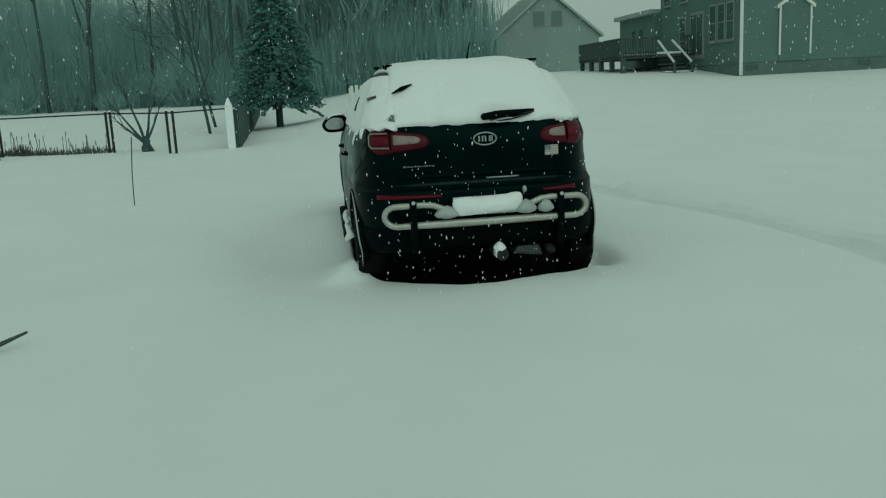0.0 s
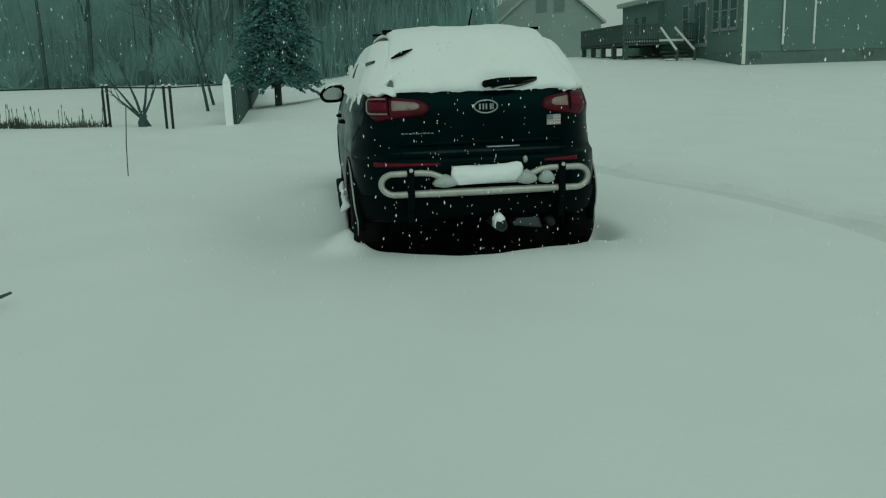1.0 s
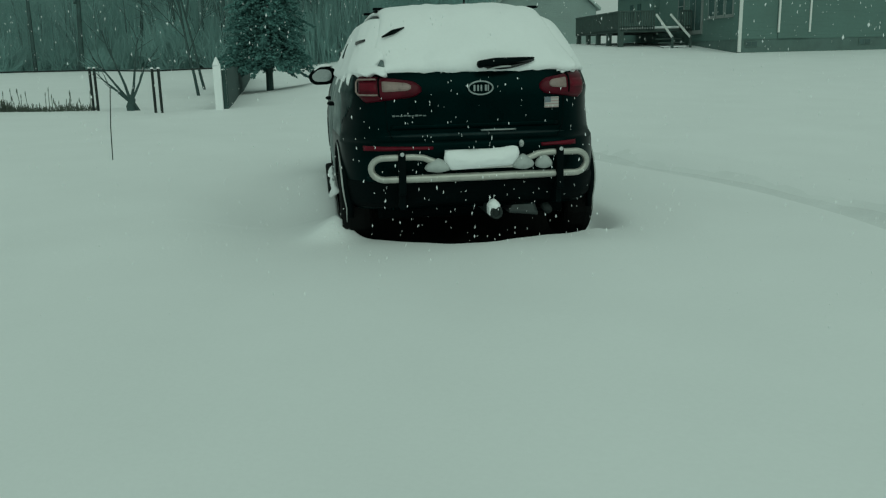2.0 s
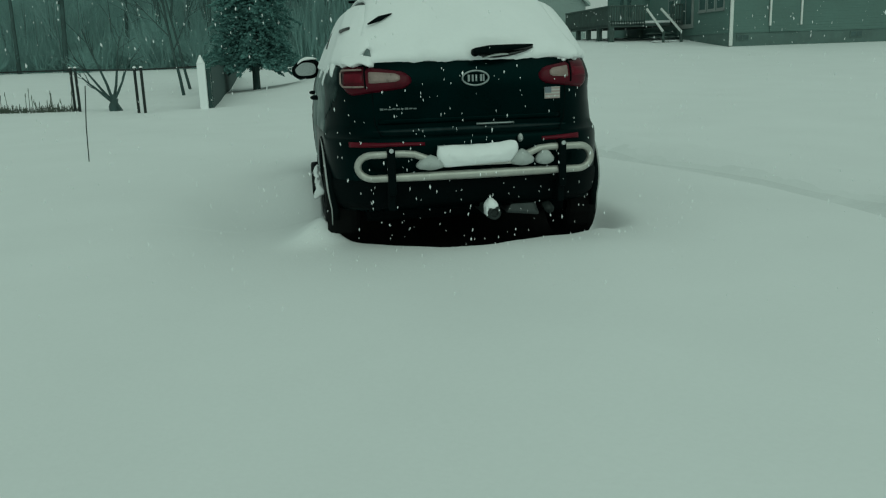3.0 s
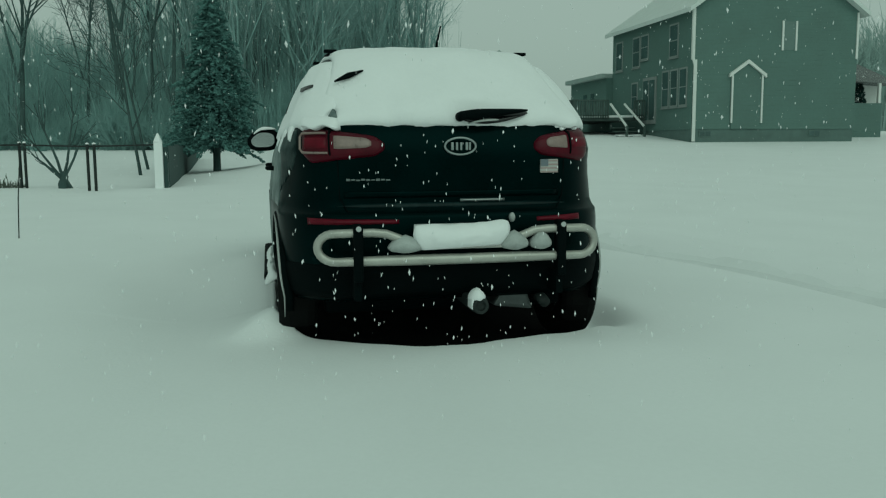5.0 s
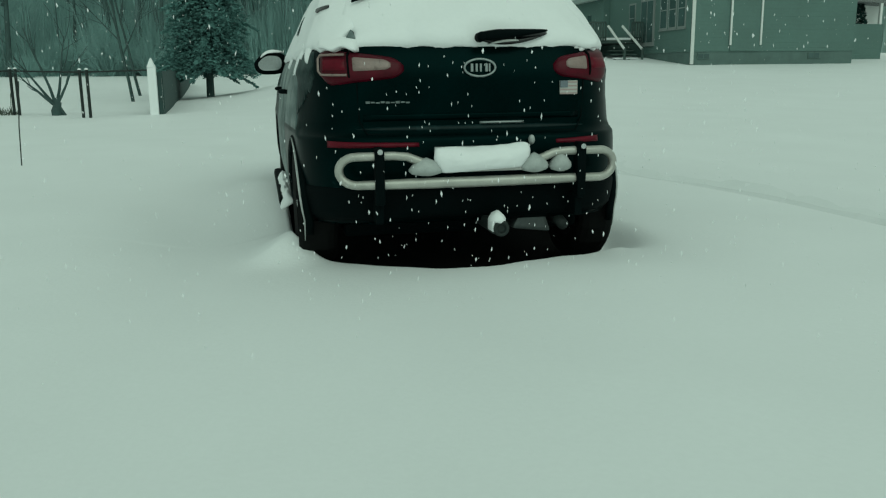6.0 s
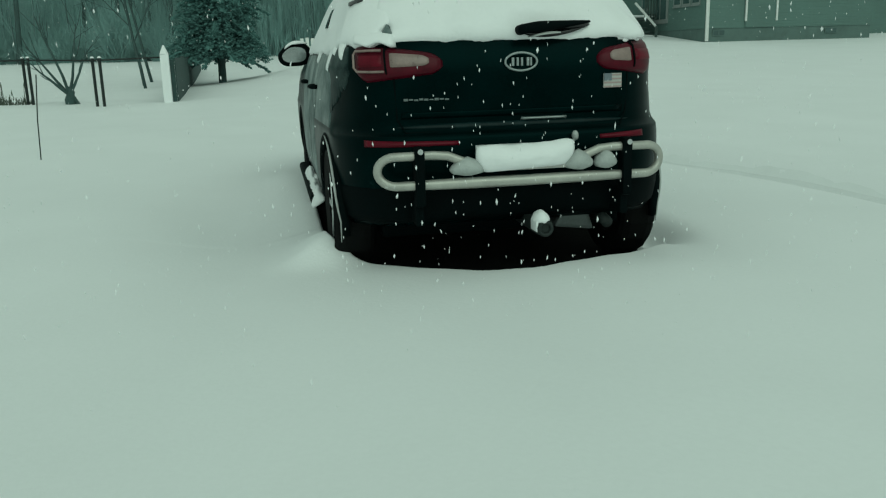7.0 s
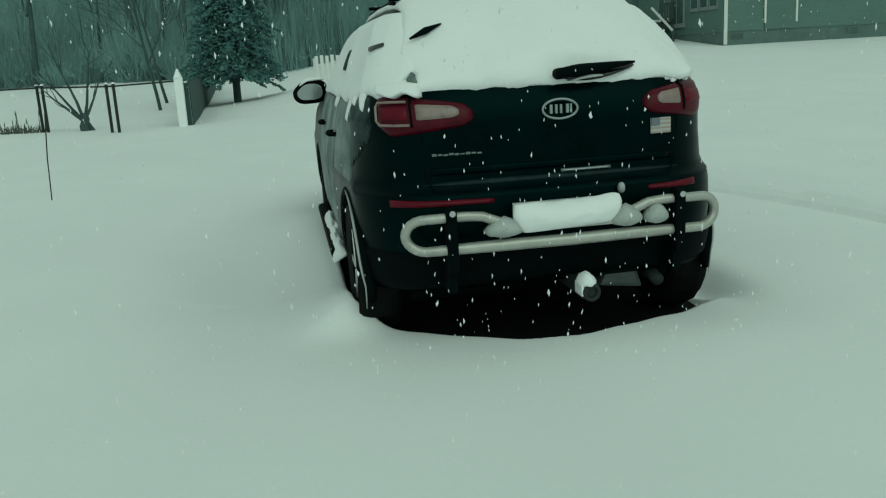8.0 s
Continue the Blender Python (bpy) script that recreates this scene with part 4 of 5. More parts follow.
    shrub = thing("evergreen_shrub", (sx, sy, gz(sx, sy)), "small dark conical evergreen beside the porch", "shrub")
    rnd = random.Random(11)
    vs, fs = [], []
    for k in range(500):
        h = rnd.random()
        r, w = 0.42 * (1 - h) ** 0.8 + 0.05, rnd.uniform(0, 6.283)
        c = Vector((sx + r * math.cos(w), sy + r * math.sin(w), 2.6 + 1.75 * h))
        o = len(vs)
        vs += [c + Vector((rnd.uniform(-0.1, 0.1), rnd.uniform(-0.1, 0.1), rnd.uniform(-0.12, 0.1))) for _ in range(4)]
        fs += [(o, o + 1, o + 2), (o, o + 2, o + 3), (o, o + 3, o + 1), (o + 1, o + 3, o + 2)]
    mesh("crown", vs, fs, EVERGREEN, shrub)
    mesh("stem", *tube([(sx, sy, 0.9), (sx, sy, 3.3)], 0.05, 6), BARK, shrub)


build_house()


def build_deck():
    deck = thing("deck", (14.4, 37, 1.65), "weathered wooden deck with rails and snowy stairs", "deck")
    x0, x1, y0, y1, zf = 13.74, 17.5, 36.0, 43.3, 2.42
    part("floor_frame", box((x0, y0, zf - 0.14), (x1, y1, zf), 0.01), DECKWOOD, deck)
    part("floor_snow", box((x0 + 0.05, y0 + 0.05, zf), (x1 - 0.05, y1, zf + 0.12), 0.04), SNOW, deck, "snow lying on deck floor")
    for k in range(5):
        y = y0 + 0.1 + 1.75 * k
        part("post", box((x0 + 0.02, y - 0.12, 1.3), (x0 + 0.24, y + 0.12, zf - 0.14), 0.01), DECKWOOD, deck)
    for a, b in ((x0, 15.55), (16.95, x1)):
        part("rail", box((a, y0 - 0.03, zf + 0.82), (b, y0 + 0.08, zf + 0.89), 0.01), DECKWOOD, deck)
        part("rail", box((a, y0, zf + 0.08), (b, y0 + 0.05, zf + 0.15), 0.01), DECKWOOD, deck)
        n = int((b - a) / 0.125)
        for k in range(n + 1):
            x = a + (b - a) * k / max(n, 1)
            w = 0.05 if k % 12 == 0 else 0.034
            part("baluster", box((x - w, y0, zf - 0.1), (x + w, y0 + 0.05, zf + 0.84)), DECKWOOD, deck)
    n = 55
    for k in range(n + 1):
        y = y0 + (y1 - y0) * k / n
        part("baluster", box((x0, y - 0.034, zf - 0.1), (x0 + 0.05, y + 0.034, zf + 0.84)), DECKWOOD, deck)
    part("rail", box((x0 - 0.03, y0, zf + 0.82), (x0 + 0.08, y1, zf + 0.89), 0.01), DECKWOOD, deck)
    stairs = thing("deck_stairs", (16.2, 35.2, 1.4), "wooden deck stairs with snow-lined handrails", "stairs")
    for k in range(3):
        part("step", box((15.65, 35.05 + 0.3 * k, 1.5 + 0.19 * k), (16.9, 35.4 + 0.3 * k, 1.56 + 0.19 * k), 0.01), SNOW if k == 0 else DECKWOOD, stairs, "snow-covered step" if k == 0 else "")
    for x, xe in ((15.66, 16.08), (16.4, 17.0)):
        mesh("handrail", *tube([(x, 36.0, 3.1), (xe, 34.9, 1.95)], 0.06, 8), WHITE, stairs, "white snow-lined handrail")
        part("newel", box((xe - 0.05, 34.85, 1.2), (xe + 0.05, 34.95, 2.0), 0.01), DECKWOOD, stairs)
        part("stringer", box((x - 0.04, 35.0, 1.2), (x + 0.04, 36.0, 1.5), 0.01), DECKWOOD, stairs)


build_deck()


def build_barn():
    barn = thing("far_house", (16.3, 64, 1.9), "pale grey gabled house, falling-snow haze put into its colours", "house")
    x0, x1, y0, y1, eave, ridge = 12.2, 20.4, 60.0, 70.0, 4.75, 8.1
    xm = (x0 + x1) / 2
    vs = [(x0, y0, 1), (x1, y0, 1), (x1, y1, 1), (x0, y1, 1), (x0, y0, eave), (x1, y0, eave), (x1, y1, eave), (x0, y1, eave), (xm, y0, ridge), (xm, y1, ridge)]
    mesh("wall", vs, [(0, 3, 2, 1), (0, 1, 5, 8, 4), (2, 3, 7, 9, 6), (1, 2, 6, 5), (3, 0, 4, 7), (4, 8, 9, 7), (5, 6, 9, 8)], SIDING_FAR, barn, "lap siding, haze paled into its colour")
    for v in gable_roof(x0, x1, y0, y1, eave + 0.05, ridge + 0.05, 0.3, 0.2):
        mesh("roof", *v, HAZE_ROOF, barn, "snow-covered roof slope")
    for x in (15.2, 16.6):
        win = part("window", box((x, y0 - 0.06, 5.5), (x + 0.9, y0 + 0.05, 6.7), 0.01), TRIM, barn)
        part("pane", box((x + 0.08, y0 - 0.09, 5.58), (x + 0.82, y0 - 0.02, 6.62)), BLIND, win)


build_barn()


# ---------------------------------------------------------------- fences, stake, small things on the snow
def build_fences():
    wire = thing("wire_fence", (-6.8, 17.6, 0.1), "low wire fence with dark posts and top rail", "fence")
    line = [(-16.0, 20.9), (-13.0, 19.7), (-9.87, 18.5), (-6.92, 17.85), (-6.79, 17.79), (-5.14, 16.65), (-4.96, 16.5), (-3.62, 16.85)]
    for x, y in line[1:-1]:
        z = gz(x, y)
        mesh("post", *tube([(x, y, z - 0.2), (x, y, z + 1.08)], 0.034, 10), IRON, wire, "dark iron post")
        mesh("post_cap", *tube([(x, y, z + 1.08), (x, y, z + 1.10), (x, y, z + 1.12)], [0.045, 0.04, 0.012], 10), SNOW, wire)
    for h, r in ((1.03, 0.02),):
        mesh("rail", *tube([(x, y, gz(x, y) + h) for x, y in line], r, 6), IRON, wire)
    # pointed white post at the corner and the dark board fence behind it
    px, py = -3.60, 16.85
    pz = gz(px, py)
    post = thing("fence_post", (px, py, pz), "white snow-plastered fence post with pointed top", "fence post")
    bm = box((px - 0.095, py - 0.06, pz - 0.3), (px + 0.095, py + 0.06, pz + 1.1), 0.012)
    part("shaft", bm, SNOW, post, smooth=False)
    bm = bmesh.new()
    bmesh.ops.create_cone(bm, cap_ends=True, segments=4, radius1=0.13, radius2=0.02, depth=0.2)
    bm.transform(pose(px, py, pz + 1.2, 0, 0, 45) @ Matrix.Diagonal((1, 0.7, 1, 1)))
    part("pointed_cap", bm, SNOW, post)
    fence = thing("board_fence", (-3.87, 26.75, 0.2), "dark stained board fence running along the field", "fence")
    a, b, n = Vector((-3.46, 17.0)), Vector((-4.42, 36.5)), 9
    d = (b - a).normalized()
    yaw = math.degrees(math.atan2(d.y, d.x))
    for k in range(n):
        p, q = a + (b - a) * (k / n), a + (b - a) * ((k + 1) / n)
        c, ln = (p + q) / 2, (q - p).length
        z = gz(c.x, c.y)
        zt = 1.10 + 0.04 * (k % 2)
        part("post", box((-0.05, -0.05, -0.3), (0.05, 0.05, zt - z - 0.03), 0.008, m=pose(p.x, p.y, z, 0, 0, yaw)), FENCEWOOD, fence)
        for j in range(12):
            u = -ln / 2 + ln * (j + 0.5) / 12
            part("board", box((u - ln / 24.2, -0.08, -0.25), (u + ln / 24.2, -0.055, zt - z), m=pose(c.x, c.y, z, 0, 0, yaw)), FENCEWOOD, fence)
    # white pickets on the snow bank
    picket = thing("picket_fence", (0.4, 22.0, 0.8), "short white picket fence above the snow bank", "fence")
    for k in range(11):
        x = -0.25 + 0.155 * k
        part("picket", box((x - 0.05, 22.0, 0.3), (x + 0.05, 22.03, 1.56 + 0.02 * (k % 2)), 0.012), WHITE, picket)
    part("rail", box((-0.3, 22.03, 1.25), (1.4, 22.07, 1.33)), WHITE, picket)
    part("rail", box((-0.3, 22.03, 0.7), (1.4, 22.07, 0.78)), WHITE, picket)
    for x in (-0.3, 1.38):
        part("post", box((x - 0.05, 22.03, 0.2), (x + 0.05, 22.12, 1.5), 0.01), WHITE, picket)
    # marker stake
    stake = thing("marker_stake", (-3.7, 5.8, 0.05), "thin dark driveway marker stake in snow", "stake")
    mesh("rod", *tube([(-3.705, 5.8, -0.1), (-3.68, 5.8, 0.5), (-3.635, 5.8, 0.98)], 0.0065, 8), IRON, stake)
    # half-buried stick, added to stand for a shaded dent in the snow
    stick = thing("stick", (-3.05, -0.75, gz(-3.05, -0.75)), "half-buried grey stick added to stand for a dark dent in the snow", "stick")
    mesh("shaft", *tube([(-3.5, -1.1, gz(-3.5, -1.1) + 0.005), (-3.15, -0.92, gz(-3.15, -0.92) + 0.025), (-2.93, -0.64, gz(-2.93, -0.64) + 0.075)], [0.02, 0.022, 0.008], 8), DECKWOOD, stick)


build_fences()


# ---------------------------------------------------------------- trees
def branching(rnd, start, way, length, radius, depth, out, bend=0.16, sides=6, fork=(0.45, 1.0), spread=0.7):
    """Tubes of a bare branch and, from it, smaller ones."""
    n = 6 if depth > 1 else 4
    pts, p, d = [start.copy()], start.copy(), way.normalized()
    for k in range(n):
        d = (d + Vector((rnd.uniform(-1, 1), rnd.uniform(-1, 1), rnd.uniform(-0.5, 0.9))) * bend * 0.6).normalized()
        p = p + d * (length / n)
        pts.append(p.copy())
    rad = [max(radius * (1 - 0.75 * k / n), 0.006) for k in range(n + 1)]
    out.setdefault(depth, []).append(tube(pts, rad, max(3, sides)))
    if depth <= 0:
        return
    for k in range({3: 9, 2: 7, 1: 5}.get(depth, 4)):
        a = rnd.uniform(*fork) * n
        i = min(int(a), n - 1)
        q = pts[i].lerp(pts[i + 1], a - i)
        dd = (pts[i + 1] - pts[i]).normalized()
        side = dd.orthogonal().normalized()
        side.rotate(Matrix.Rotation(rnd.uniform(0, 6.283), 3, dd))
        branching(rnd, q, dd + side * rnd.uniform(0.6, 1.2) * spread, length * rnd.uniform(0.32, 0.55), rad[i] * 0.5, depth - 1, out, bend * 1.25, sides - 1, (0.25, 1.0), spread)


def bare_tree(seed, height, radius, label, fork=(0.4, 1.0), lean=0.05, group="", at=None, forks=0, fork_at=0.4, hazed=False):
    rnd = random.Random(seed)
    ob = thing("bare_tree", (0, 0, 0), label, "tree", group)
    out = {}
    branching(rnd, Vector((0, 0, -0.3)), Vector((rnd.uniform(-lean, lean), rnd.uniform(-lean, lean), 1)), height, radius, 3, out, 0.07, 7, fork)
    if forks:
        p = Vector((0, 0, height * fork_at))
        for k in range(forks):
            branching(rnd, p, Vector((rnd.uniform(-0.3, -0.15) if k % 2 else rnd.uniform(0.15, 0.32), rnd.uniform(-0.15, 0.15), 1)), height * 0.6, radius * 0.6, 2, out, 0.09, 6)
    mesh("trunk", *joined(out[3]), HAZED_BARK if hazed else BARK, ob, smooth=True)
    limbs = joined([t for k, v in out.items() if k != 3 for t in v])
    mesh("crown", *limbs, TWIG if hazed else BARK, ob)
    if at:
        ob.location = at
    return ob


def build_woods():
    rnd = random.Random(21)
    # the trees that stand out by themselves
    for k, (x, y, h, r, nf, fa) in enumerate(((-18.2, 50, 13, 0.13, 0, 0), (-15.5, 50, 12, 0.17, 3, 0.33), (-9.7, 50, 14, 0.20, 2, 0.5), (-8.3, 51, 14, 0.17, 1, 0.4), (-7.0, 50, 15, 0.14, 0, 0), (-12.7, 54, 11, 0.12, 2, 0.4))):
        bare_tree(100 + k, h, r, "tall bare tree with forked grey trunk at the field edge", (0.5, 1.0), 0.03, at=(x, y, gz(x, y)), forks=nf, fork_at=fa or 0.4)
    for k, (x, y, h) in enumerate(((-5.25, 25.1, 5.5), (-5.5, 28.8, 6.0))):
        t = bare_tree(130 + k, h, 0.06, "slim leaning bare tree behind the fence", (0.3, 1.0), 0.02, at=(x, y, gz(x, y)))
        t.rotation_euler = (0, radians(-8), 0)
    # multi-stemmed shrub at the wire fence
    shrub = thing("bare_shrub", (-5.95, 17.75, gz(-5.95, 17.75)), "bare multi-stemmed shrub beside the wire fence", "shrub")
    base = Vector((-5.95, 17.75, 0.0))
    mesh("stump", *tube([base + Vector((0.03, 0, -0.1)), base + Vector((-0.02, 0, 0.2)), base + Vector((0.04, 0, 0.38)), base + Vector((0.0, 0, 0.5))], [0.13, 0.11, 0.085, 0.04], 9), BARK, shrub, smooth=True)
    mesh("stump", *tube([base + Vector((0.25, 0.05, -0.1)), base + Vector((0.12, 0.03, 0.15)), base + Vector((0.02, 0, 0.36))], [0.06, 0.055, 0.05], 7), BARK, shrub, smooth=True)
    for k, (dx, dz, l) in enumerate(((-0.75, 0.7, 1.1), (-0.25, 1.2, 1.9), (0.55, 1.0, 1.2), (0.12, 1.2, 1.7), (-0.9, 1.0, 1.5))):
        out = {}
        branching(random.Random(140 + k), base + Vector((0, 0, 0.3)), Vector((dx, 0.1 * (k - 2), dz)), l, 0.045, 1, out, 0.24, 6)
        mesh("stem", *joined([t for v in out.values() for t in v]), BARK, shrub)
    # the wood behind
    kinds = []
    for k in range(7):
        kinds.append(bare_tree(200 + k, (13, 15, 11, 16, 9, 14, 12)[k], (0.15, 0.18, 0.12, 0.2, 0.1, 0.14, 0.12)[k], "bare winter tree in the grey wood", (0.25, 1.0), 0.06, "trees of the wood", forks=k % 3, hazed=True))
    first = list(kinds)
    for row in range(5):
        for k in range(34):
            x = -46 + 58.5 * (k + rnd.uniform(0.0, 0.95)) / 34
            y = 51 + 4.5 * row + rnd.uniform(-1.8, 1.8) + 0.12 * max(0, x) ** 1.0
            if x > 9.5 + row * 0.6:
                continue
            low = 0.40 if x < -10.5 else (0.7 if x < -7 else 1.05)
            m = pose(x, y, gz(x, y) - 0.1, 0, 0, rnd.uniform(0, 360))
            src = rnd.choice(kinds)
            if first:
                ob = first.pop()
                ob.matrix_basis = m
            else:
                ob = copy_thing(src, m)
            s = low * rnd.uniform(0.75, 1.1)
            ob.scale = (s, s, s)
    # undergrowth
    bits = []
    for k in range(13000):
        x = rnd.uniform(-48, 10.5)
        y = 50 + 22 * rnd.random() ** 1.3
        tall = (1.9 if x < -10.5 else 4.2) * rnd.uniform(0.3, 1.25)
        p = Vector((x, y, gz(x, y) - 0.1))
        q = p + Vector((rnd.uniform(-0.5, 0.5), rnd.uniform(-0.4, 0.4), tall))
        w = rnd.uniform(0.009, 0.026)
        mid = p.lerp(q, 0.5) + Vector((rnd.uniform(-0.25, 0.25), 0, 0))
        bits.append(tube([p, mid, q], [w, w * 0.8, w * 0.3], 3))
        for j in range(3):
            e = mid + Vector((rnd.uniform(-0.7, 0.7), rnd.uniform(-0.3, 0.3), tall * rnd.uniform(0.15, 0.5)))
            bits.append(tube([mid, e], [w * 0.6, w * 0.25], 3))
    # rounded leafless bushes along the edge of the wood
    for k in range(95):
        x, y = rnd.uniform(-44, -7), rnd.uniform(48.5, 58)
        c, r = Vector((x, y, gz(x, y) - 0.1)), rnd.uniform(0.8, 1.9) * (1.25 if x > -12 else 1)
        for j in range(130):
            w, tilt = rnd.uniform(0, 6.283), rnd.uniform(0, 1.1) ** 1.2
            d = Vector((math.cos(w) * math.sin(tilt), math.sin(w) * math.sin(tilt), math.cos(tilt)))
            p = c + Vector((rnd.uniform(-0.25, 0.25) * r, rnd.uniform(-0.25, 0.25) * r, 0))
            mid = p + d * r * rnd.uniform(0.5, 0.9)
            q = mid + (d + Vector((rnd.uniform(-0.7, 0.7), rnd.uniform(-0.7, 0.7), rnd.uniform(-0.1, 0.6)))) * r * 0.55
            bits.append(tube([p, mid, q], [0.016, 0.012, 0.005], 3))
            bits.append(tube([mid, mid + Vector((rnd.uniform(-0.5, 0.5), rnd.uniform(-0.5, 0.5), rnd.uniform(0, 0.6))) * r], [0.010, 0.004], 3))
    for k in range(7000):
        x = rnd.uniform(-75, 17)
        y = rnd.uniform(76, 115)
        tall = rnd.uniform(6.5, 12) if x < -16 else rnd.uniform(9, 20) * (1 - 0.4 * max(0, x - 9) / 8)
        p = Vector((x, y, gz(x, y) - 0.1))
        q = p + Vector((rnd.uniform(-0.9, 0.9), 0, tall))
        w = rnd.uniform(0.02, 0.065)
        bits.append(tube([p, q], [w, w * 0.25], 3))
        for j in range(6):
            a = p.lerp(q, rnd.uniform(0.2, 0.95))
            bits.append(tube([a, a + Vector((rnd.uniform(-0.9, 0.9), rnd.uniform(-0.5, 0.5), rnd.uniform(0.6, 2.4)))], [w * 0.5, w * 0.15], 3))
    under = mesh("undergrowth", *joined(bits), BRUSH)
    tagged(under, "dense leafless undergrowth below the wood, greyed by painted haze", "undergrowth", kind="stuff")
    # the wood far off, on both sides of the field, dimmed by haze in its colour
    far = []
    for lo, hi, count, tall in ((-125, -22, 2600, 24), (66, 118, 2600, 17)):
        for k in range(count):
            x, y = rnd.uniform(lo, hi), rnd.uniform(122, 150) if lo < 0 else rnd.uniform(98, 120)
            p = Vector((x, y, gz(x, y) - 0.2))
            h = tall * rnd.uniform(0.55, 1.0) * (1 - 0.5 * float(smooth01(-45, -22, x)) if lo < 0 else 1)
            q = p + Vector((rnd.uniform(-1.2, 1.2), 0, h))
            w = rnd.uniform(0.04, 0.11)
            far.append(tube([p, q], [w, w * 0.3], 3))
            for j in range(9):
                a = p.lerp(q, rnd.uniform(0.15, 0.98))
                far.append(tube([a, a + Vector((rnd.uniform(-2.4, 2.4), rnd.uniform(-0.5, 0.5), rnd.uniform(0.6, 3.0)))], [w * 0.5, w * 0.2], 3))
    tagged(mesh("far_wood", *joined(far), FAR_WOOD), "leafless wood far off, falling-snow haze paled into its colour", "woods", kind="stuff")
    # dry stalks along the wire fence
    bits = []
    for k in range(2600):
        a = rnd.random() ** 0.8
        x = -6.9 - 9 * a
        y = 17.9 + 0.38 * (-6.9 - x) + rnd.uniform(-0.25, 0.35)
        tall = k % 29 == 0
        h = rnd.uniform(0.25, 0.7) if tall else rnd.uniform(0.06, 0.30) * (0.7 + 0.6 * abs(noise.noise(Vector((x * 1.1, 3, 1)))) * 2)
        p = Vector((x, y, gz(x, y) - 0.05))
        q = p + Vector((rnd.uniform(-0.07, 0.07), rnd.uniform(-0.05, 0.05), h))
        bits.append(tube([p, p.lerp(q, 0.6), q], [0.010, 0.009, 0.004], 3))
        if tall:
            bits.append(tube([q - Vector((0, 0, 0.12)), q - Vector((0, 0, 0.05)), q + Vector((0.01, 0, 0.02))], [0.005, 0.013, 0.004], 5))
    stalks = mesh("dry_grass", *joined(bits), STALK)
    tagged(stalks, "dry brown grass stalks along the wire fence", "grass", kind="stuff")


build_woods()


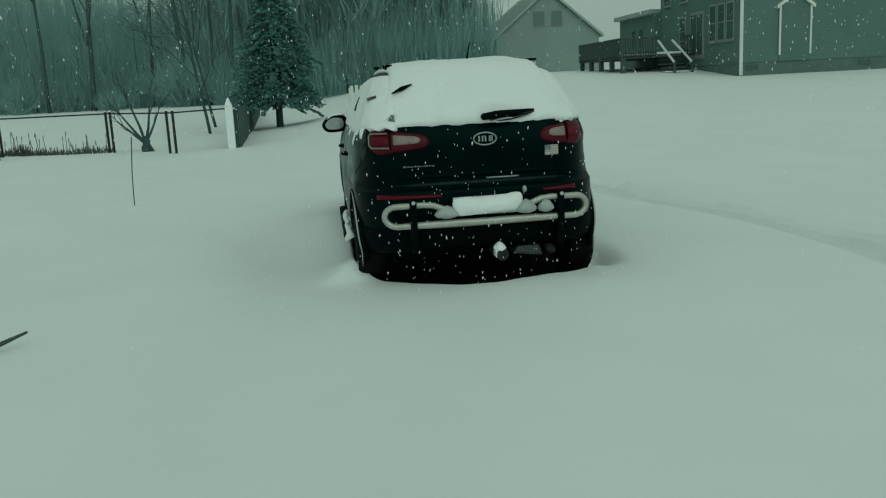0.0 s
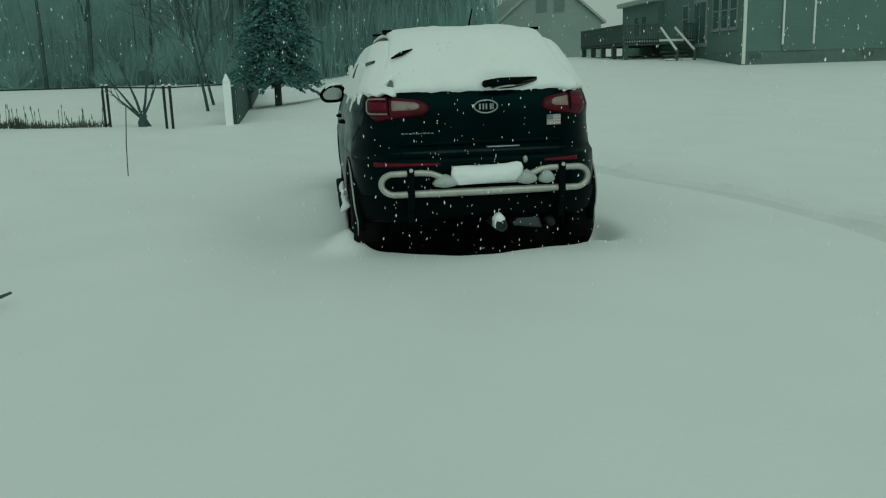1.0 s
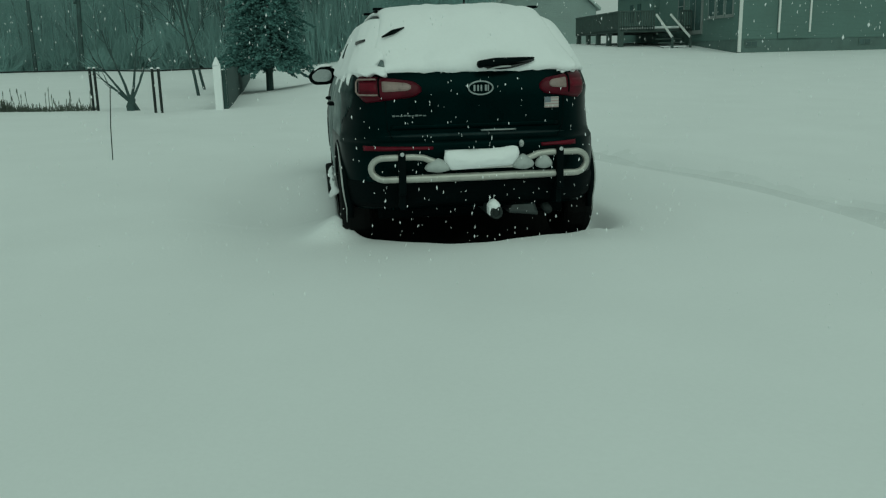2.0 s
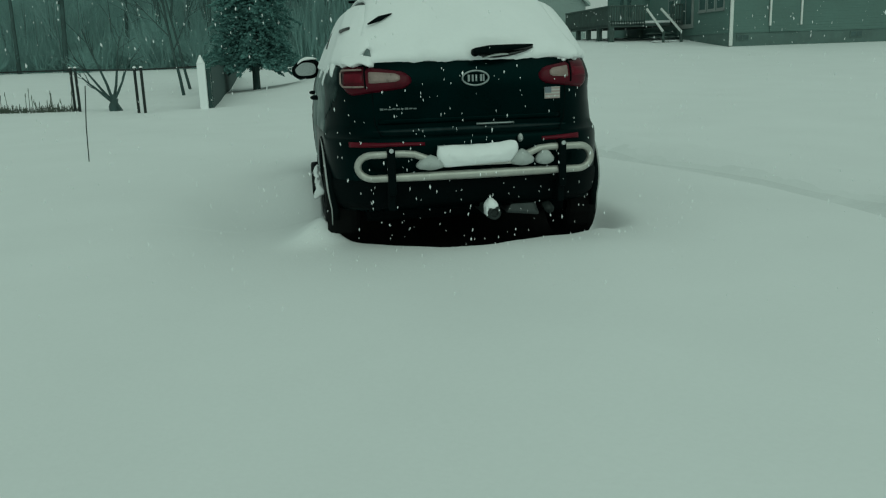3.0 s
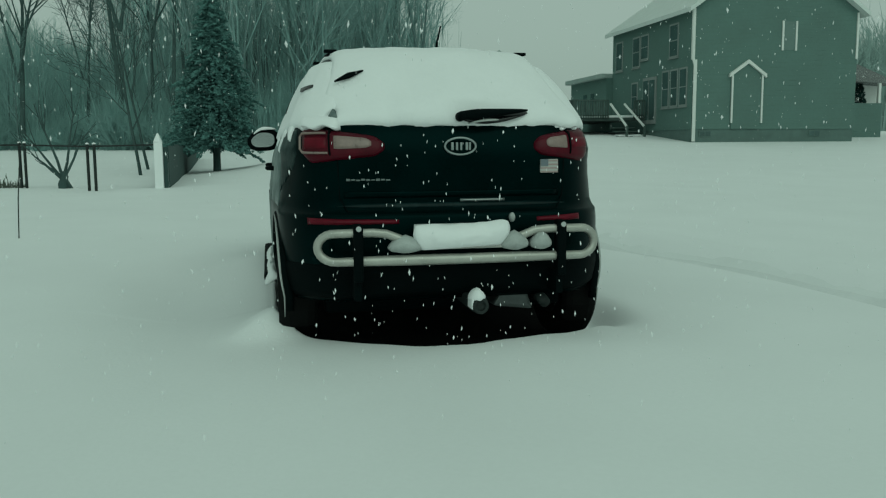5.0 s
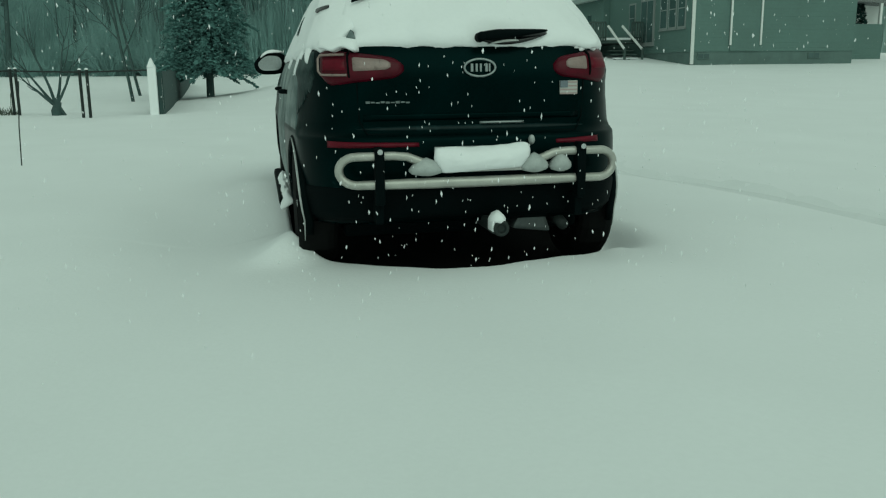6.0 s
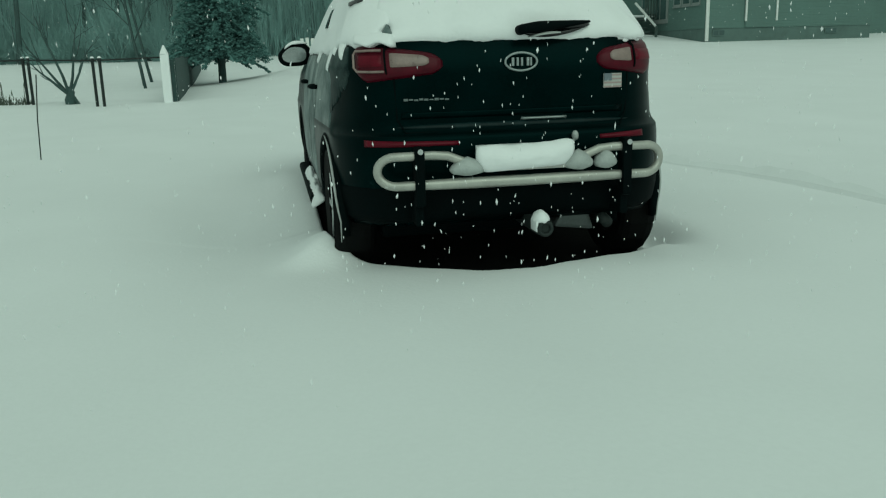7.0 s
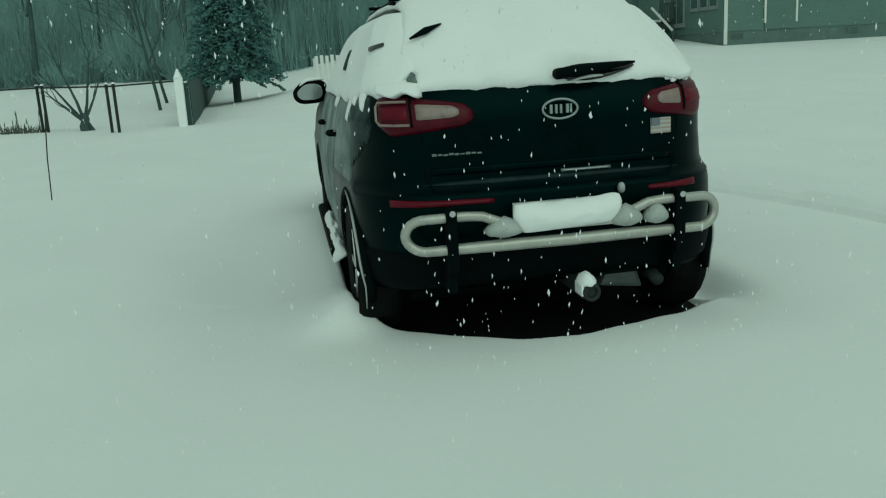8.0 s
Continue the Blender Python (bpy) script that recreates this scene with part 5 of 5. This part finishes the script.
def build_fir():
    rnd = random.Random(31)
    x, y = -2.78, 24.9
    z = gz(x, y)
    fir = thing("fir_tree", (x, y, z), "tall dark evergreen tree dusted with snow", "tree")
    H = 5.6
    mesh("trunk", *tube([(x, y, z - 0.3), (x + 0.02, y, z + 1.5), (x, y, z + H)], [0.13, 0.11, 0.02], 10), BARK, fir)
    vs, fs, limbs = [], [], []
    for k in range(230):
        h = 0.85 + (H - 0.95) * (k / 230) ** 1.05
        w = k * 2.399 + rnd.uniform(-0.4, 0.4)
        reach = (1.62 * (1 - (h - 0.5) / (H - 0.3)) ** 0.75 + 0.1) * rnd.uniform(0.55, 1.12) * (1 + 0.45 * noise.noise(Vector((2.2 * math.cos(w), 2.2 * math.sin(w), h * 0.9))))
        d = Vector((math.cos(w), math.sin(w), 0))
        root = Vector((x, y, z + h))
        tip = root + d * reach + Vector((0, 0, -0.20 * reach + rnd.uniform(-0.1, 0.15) - 0.28 * max(0, d.x) * max(0, 1 - h / 3)))
        limbs.append(tube([root, root.lerp(tip, 0.5) + Vector((0, 0, 0.08 * reach)), tip], [0.025, 0.016, 0.005], 4))
        for j in range(int(90 + 120 * reach)):
            a = rnd.uniform(0.12, 1.03)
            c = root.lerp(tip, a) + Vector((0, 0, 0.3 * reach * a * (1 - a)))
            side = Vector((-d.y, d.x, 0)) * rnd.choice((-1, 1))
            t = (d * rnd.uniform(0.2, 1) + side * rnd.uniform(0.2, 1) + Vector((0, 0, rnd.uniform(-0.7, 0.1)))).normalized()
            ln, wd = rnd.uniform(0.07, 0.17), rnd.uniform(0.016, 0.036)
            u = t.orthogonal().normalized() * wd
            v = t.cross(u).normalized() * wd
            o = len(vs)
            vs += [c, c + t * ln * 0.45 + u, c + t * ln * 0.45 - u * 0.5 + v, c + t * ln * 0.45 - u * 0.5 - v, c + t * ln]
            fs += [(o, o + 1, o + 2), (o, o + 2, o + 3), (o, o + 3, o + 1), (o + 4, o + 2, o + 1), (o + 4, o + 3, o + 2), (o + 4, o + 1, o + 3)]
    for k in range(16000):
        h = 0.9 + (H - 0.95) * rnd.random() ** 1.5
        r = (1.55 * (1 - (h - 0.5) / (H - 0.3)) ** 0.75) * (0.45 + 0.6 * rnd.random())
        w = rnd.uniform(0, 6.283)
        r *= 1 + 0.45 * noise.noise(Vector((2.2 * math.cos(w), 2.2 * math.sin(w), h * 0.9)))
        c = Vector((x + r * math.cos(w), y + r * math.sin(w), z + h - 0.12 * r + 0.14 * math.sin(5 * w + h * 3)))
        o = len(vs)
        vs += [c + Vector((rnd.uniform(-0.075, 0.075), rnd.uniform(-0.075, 0.075), rnd.uniform(-0.05, 0.04))) for _ in range(4)]
        fs += [(o, o + 1, o + 2), (o, o + 2, o + 3), (o, o + 3, o + 1), (o + 1, o + 3, o + 2)]
    mesh("branch", *joined(limbs), BARK, fir)
    mesh("crown", vs, fs, NEEDLE, fir, "dark green needles with flecks of snow")
    # the low evergreen at the end of the wire fence
    low = thing("evergreen_shrub", (-10.4, 17.2, gz(-10.4, 17.2)), "low dark evergreen shrub near the fence", "shrub")
    vs, fs = [], []
    for k in range(700):
        w, r, h = rnd.uniform(0, 6.283), 0.85 * rnd.random() ** 0.5, rnd.random()
        c = Vector((-10.4 + r * (1.1 - 0.8 * h) * math.cos(w), 17.2 + r * (1.1 - 0.8 * h) * math.sin(w), 0.1 + 1.3 * h))
        o = len(vs)
        vs += [c + Vector((rnd.uniform(-0.09, 0.09), rnd.uniform(-0.09, 0.09), rnd.uniform(-0.06, 0.06))) for _ in range(4)]
        fs += [(o, o + 1, o + 2), (o, o + 2, o + 3), (o, o + 3, o + 1), (o + 1, o + 3, o + 2)]
    mesh("crown", vs, fs, EVERGREEN, low)


build_fir()


# ---------------------------------------------------------------- falling snow
def build_flakes():
    rnd = np.random.RandomState(8)
    def cloud_of(n, lo, hi, r0, r1, tall):
        c = lo + (np.array(hi) - lo) * rnd.rand(n, 3)
        keep = ~((np.abs(c[:, 0] + 1) < 1.6) & (c[:, 1] < -1.9))
        c = c[keep]
        keep = ~((np.abs(c[:, 0]) < 1.0) & (c[:, 1] > 0.0) & (c[:, 1] < 4.6) & (c[:, 2] < 1.7))
        c = c[keep]
        r = (r0 + (r1 - r0) * rnd.rand(len(c)) ** 2)[:, None]
        return c, r, tall
    vs, fs = [], []
    for c, r, tall in (cloud_of(5600, np.array([-3.5, -5.5, 0.1]), [3, 0, 2.5], 0.0013, 0.0034, 3.2), cloud_of(170, np.array([-1.1, -1.3, 0.05]), [1.0, -0.25, 1.0], 0.0014, 0.0036, 3.4), cloud_of(1500, np.array([-5, 0, 0.1]), [6, 9, 3.6], 0.002, 0.005, 1.8),
                       cloud_of(2600, np.array([-20, 9, 0.4]), [26, 40, 10], 0.003, 0.0055, 1.4)):
        n = len(c)
        slant = rnd.uniform(-0.5, 0.5, (n, 1))
        up = np.concatenate([r * slant, 0 * r, r * tall], 1)
        ex, ey = np.concatenate([r, 0 * r, 0 * r], 1), np.concatenate([0 * r, r, 0 * r], 1)
        pts = np.stack([c + up, c - up, c + ex, c - ex, c + ey, c - ey], 1).reshape(-1, 3)
        pts = pts + rnd.normal(0, 0.35, pts.shape) * np.repeat(r, 6, 0)
        o = (len(vs) + 6 * np.arange(n))[:, None, None]
        tri = np.array([(0, 2, 4), (0, 4, 3), (0, 3, 5), (0, 5, 2), (1, 4, 2), (1, 3, 4), (1, 5, 3), (1, 2, 5)])[None]
        vs += pts.tolist()
        fs += (o + tri).reshape(-1, 3).tolist()
    ob = mesh("snowflakes", vs, fs, SNOW)
    tagged(ob, "scattered white snowflakes falling through the air", "snowflakes", kind="stuff")


build_flakes()
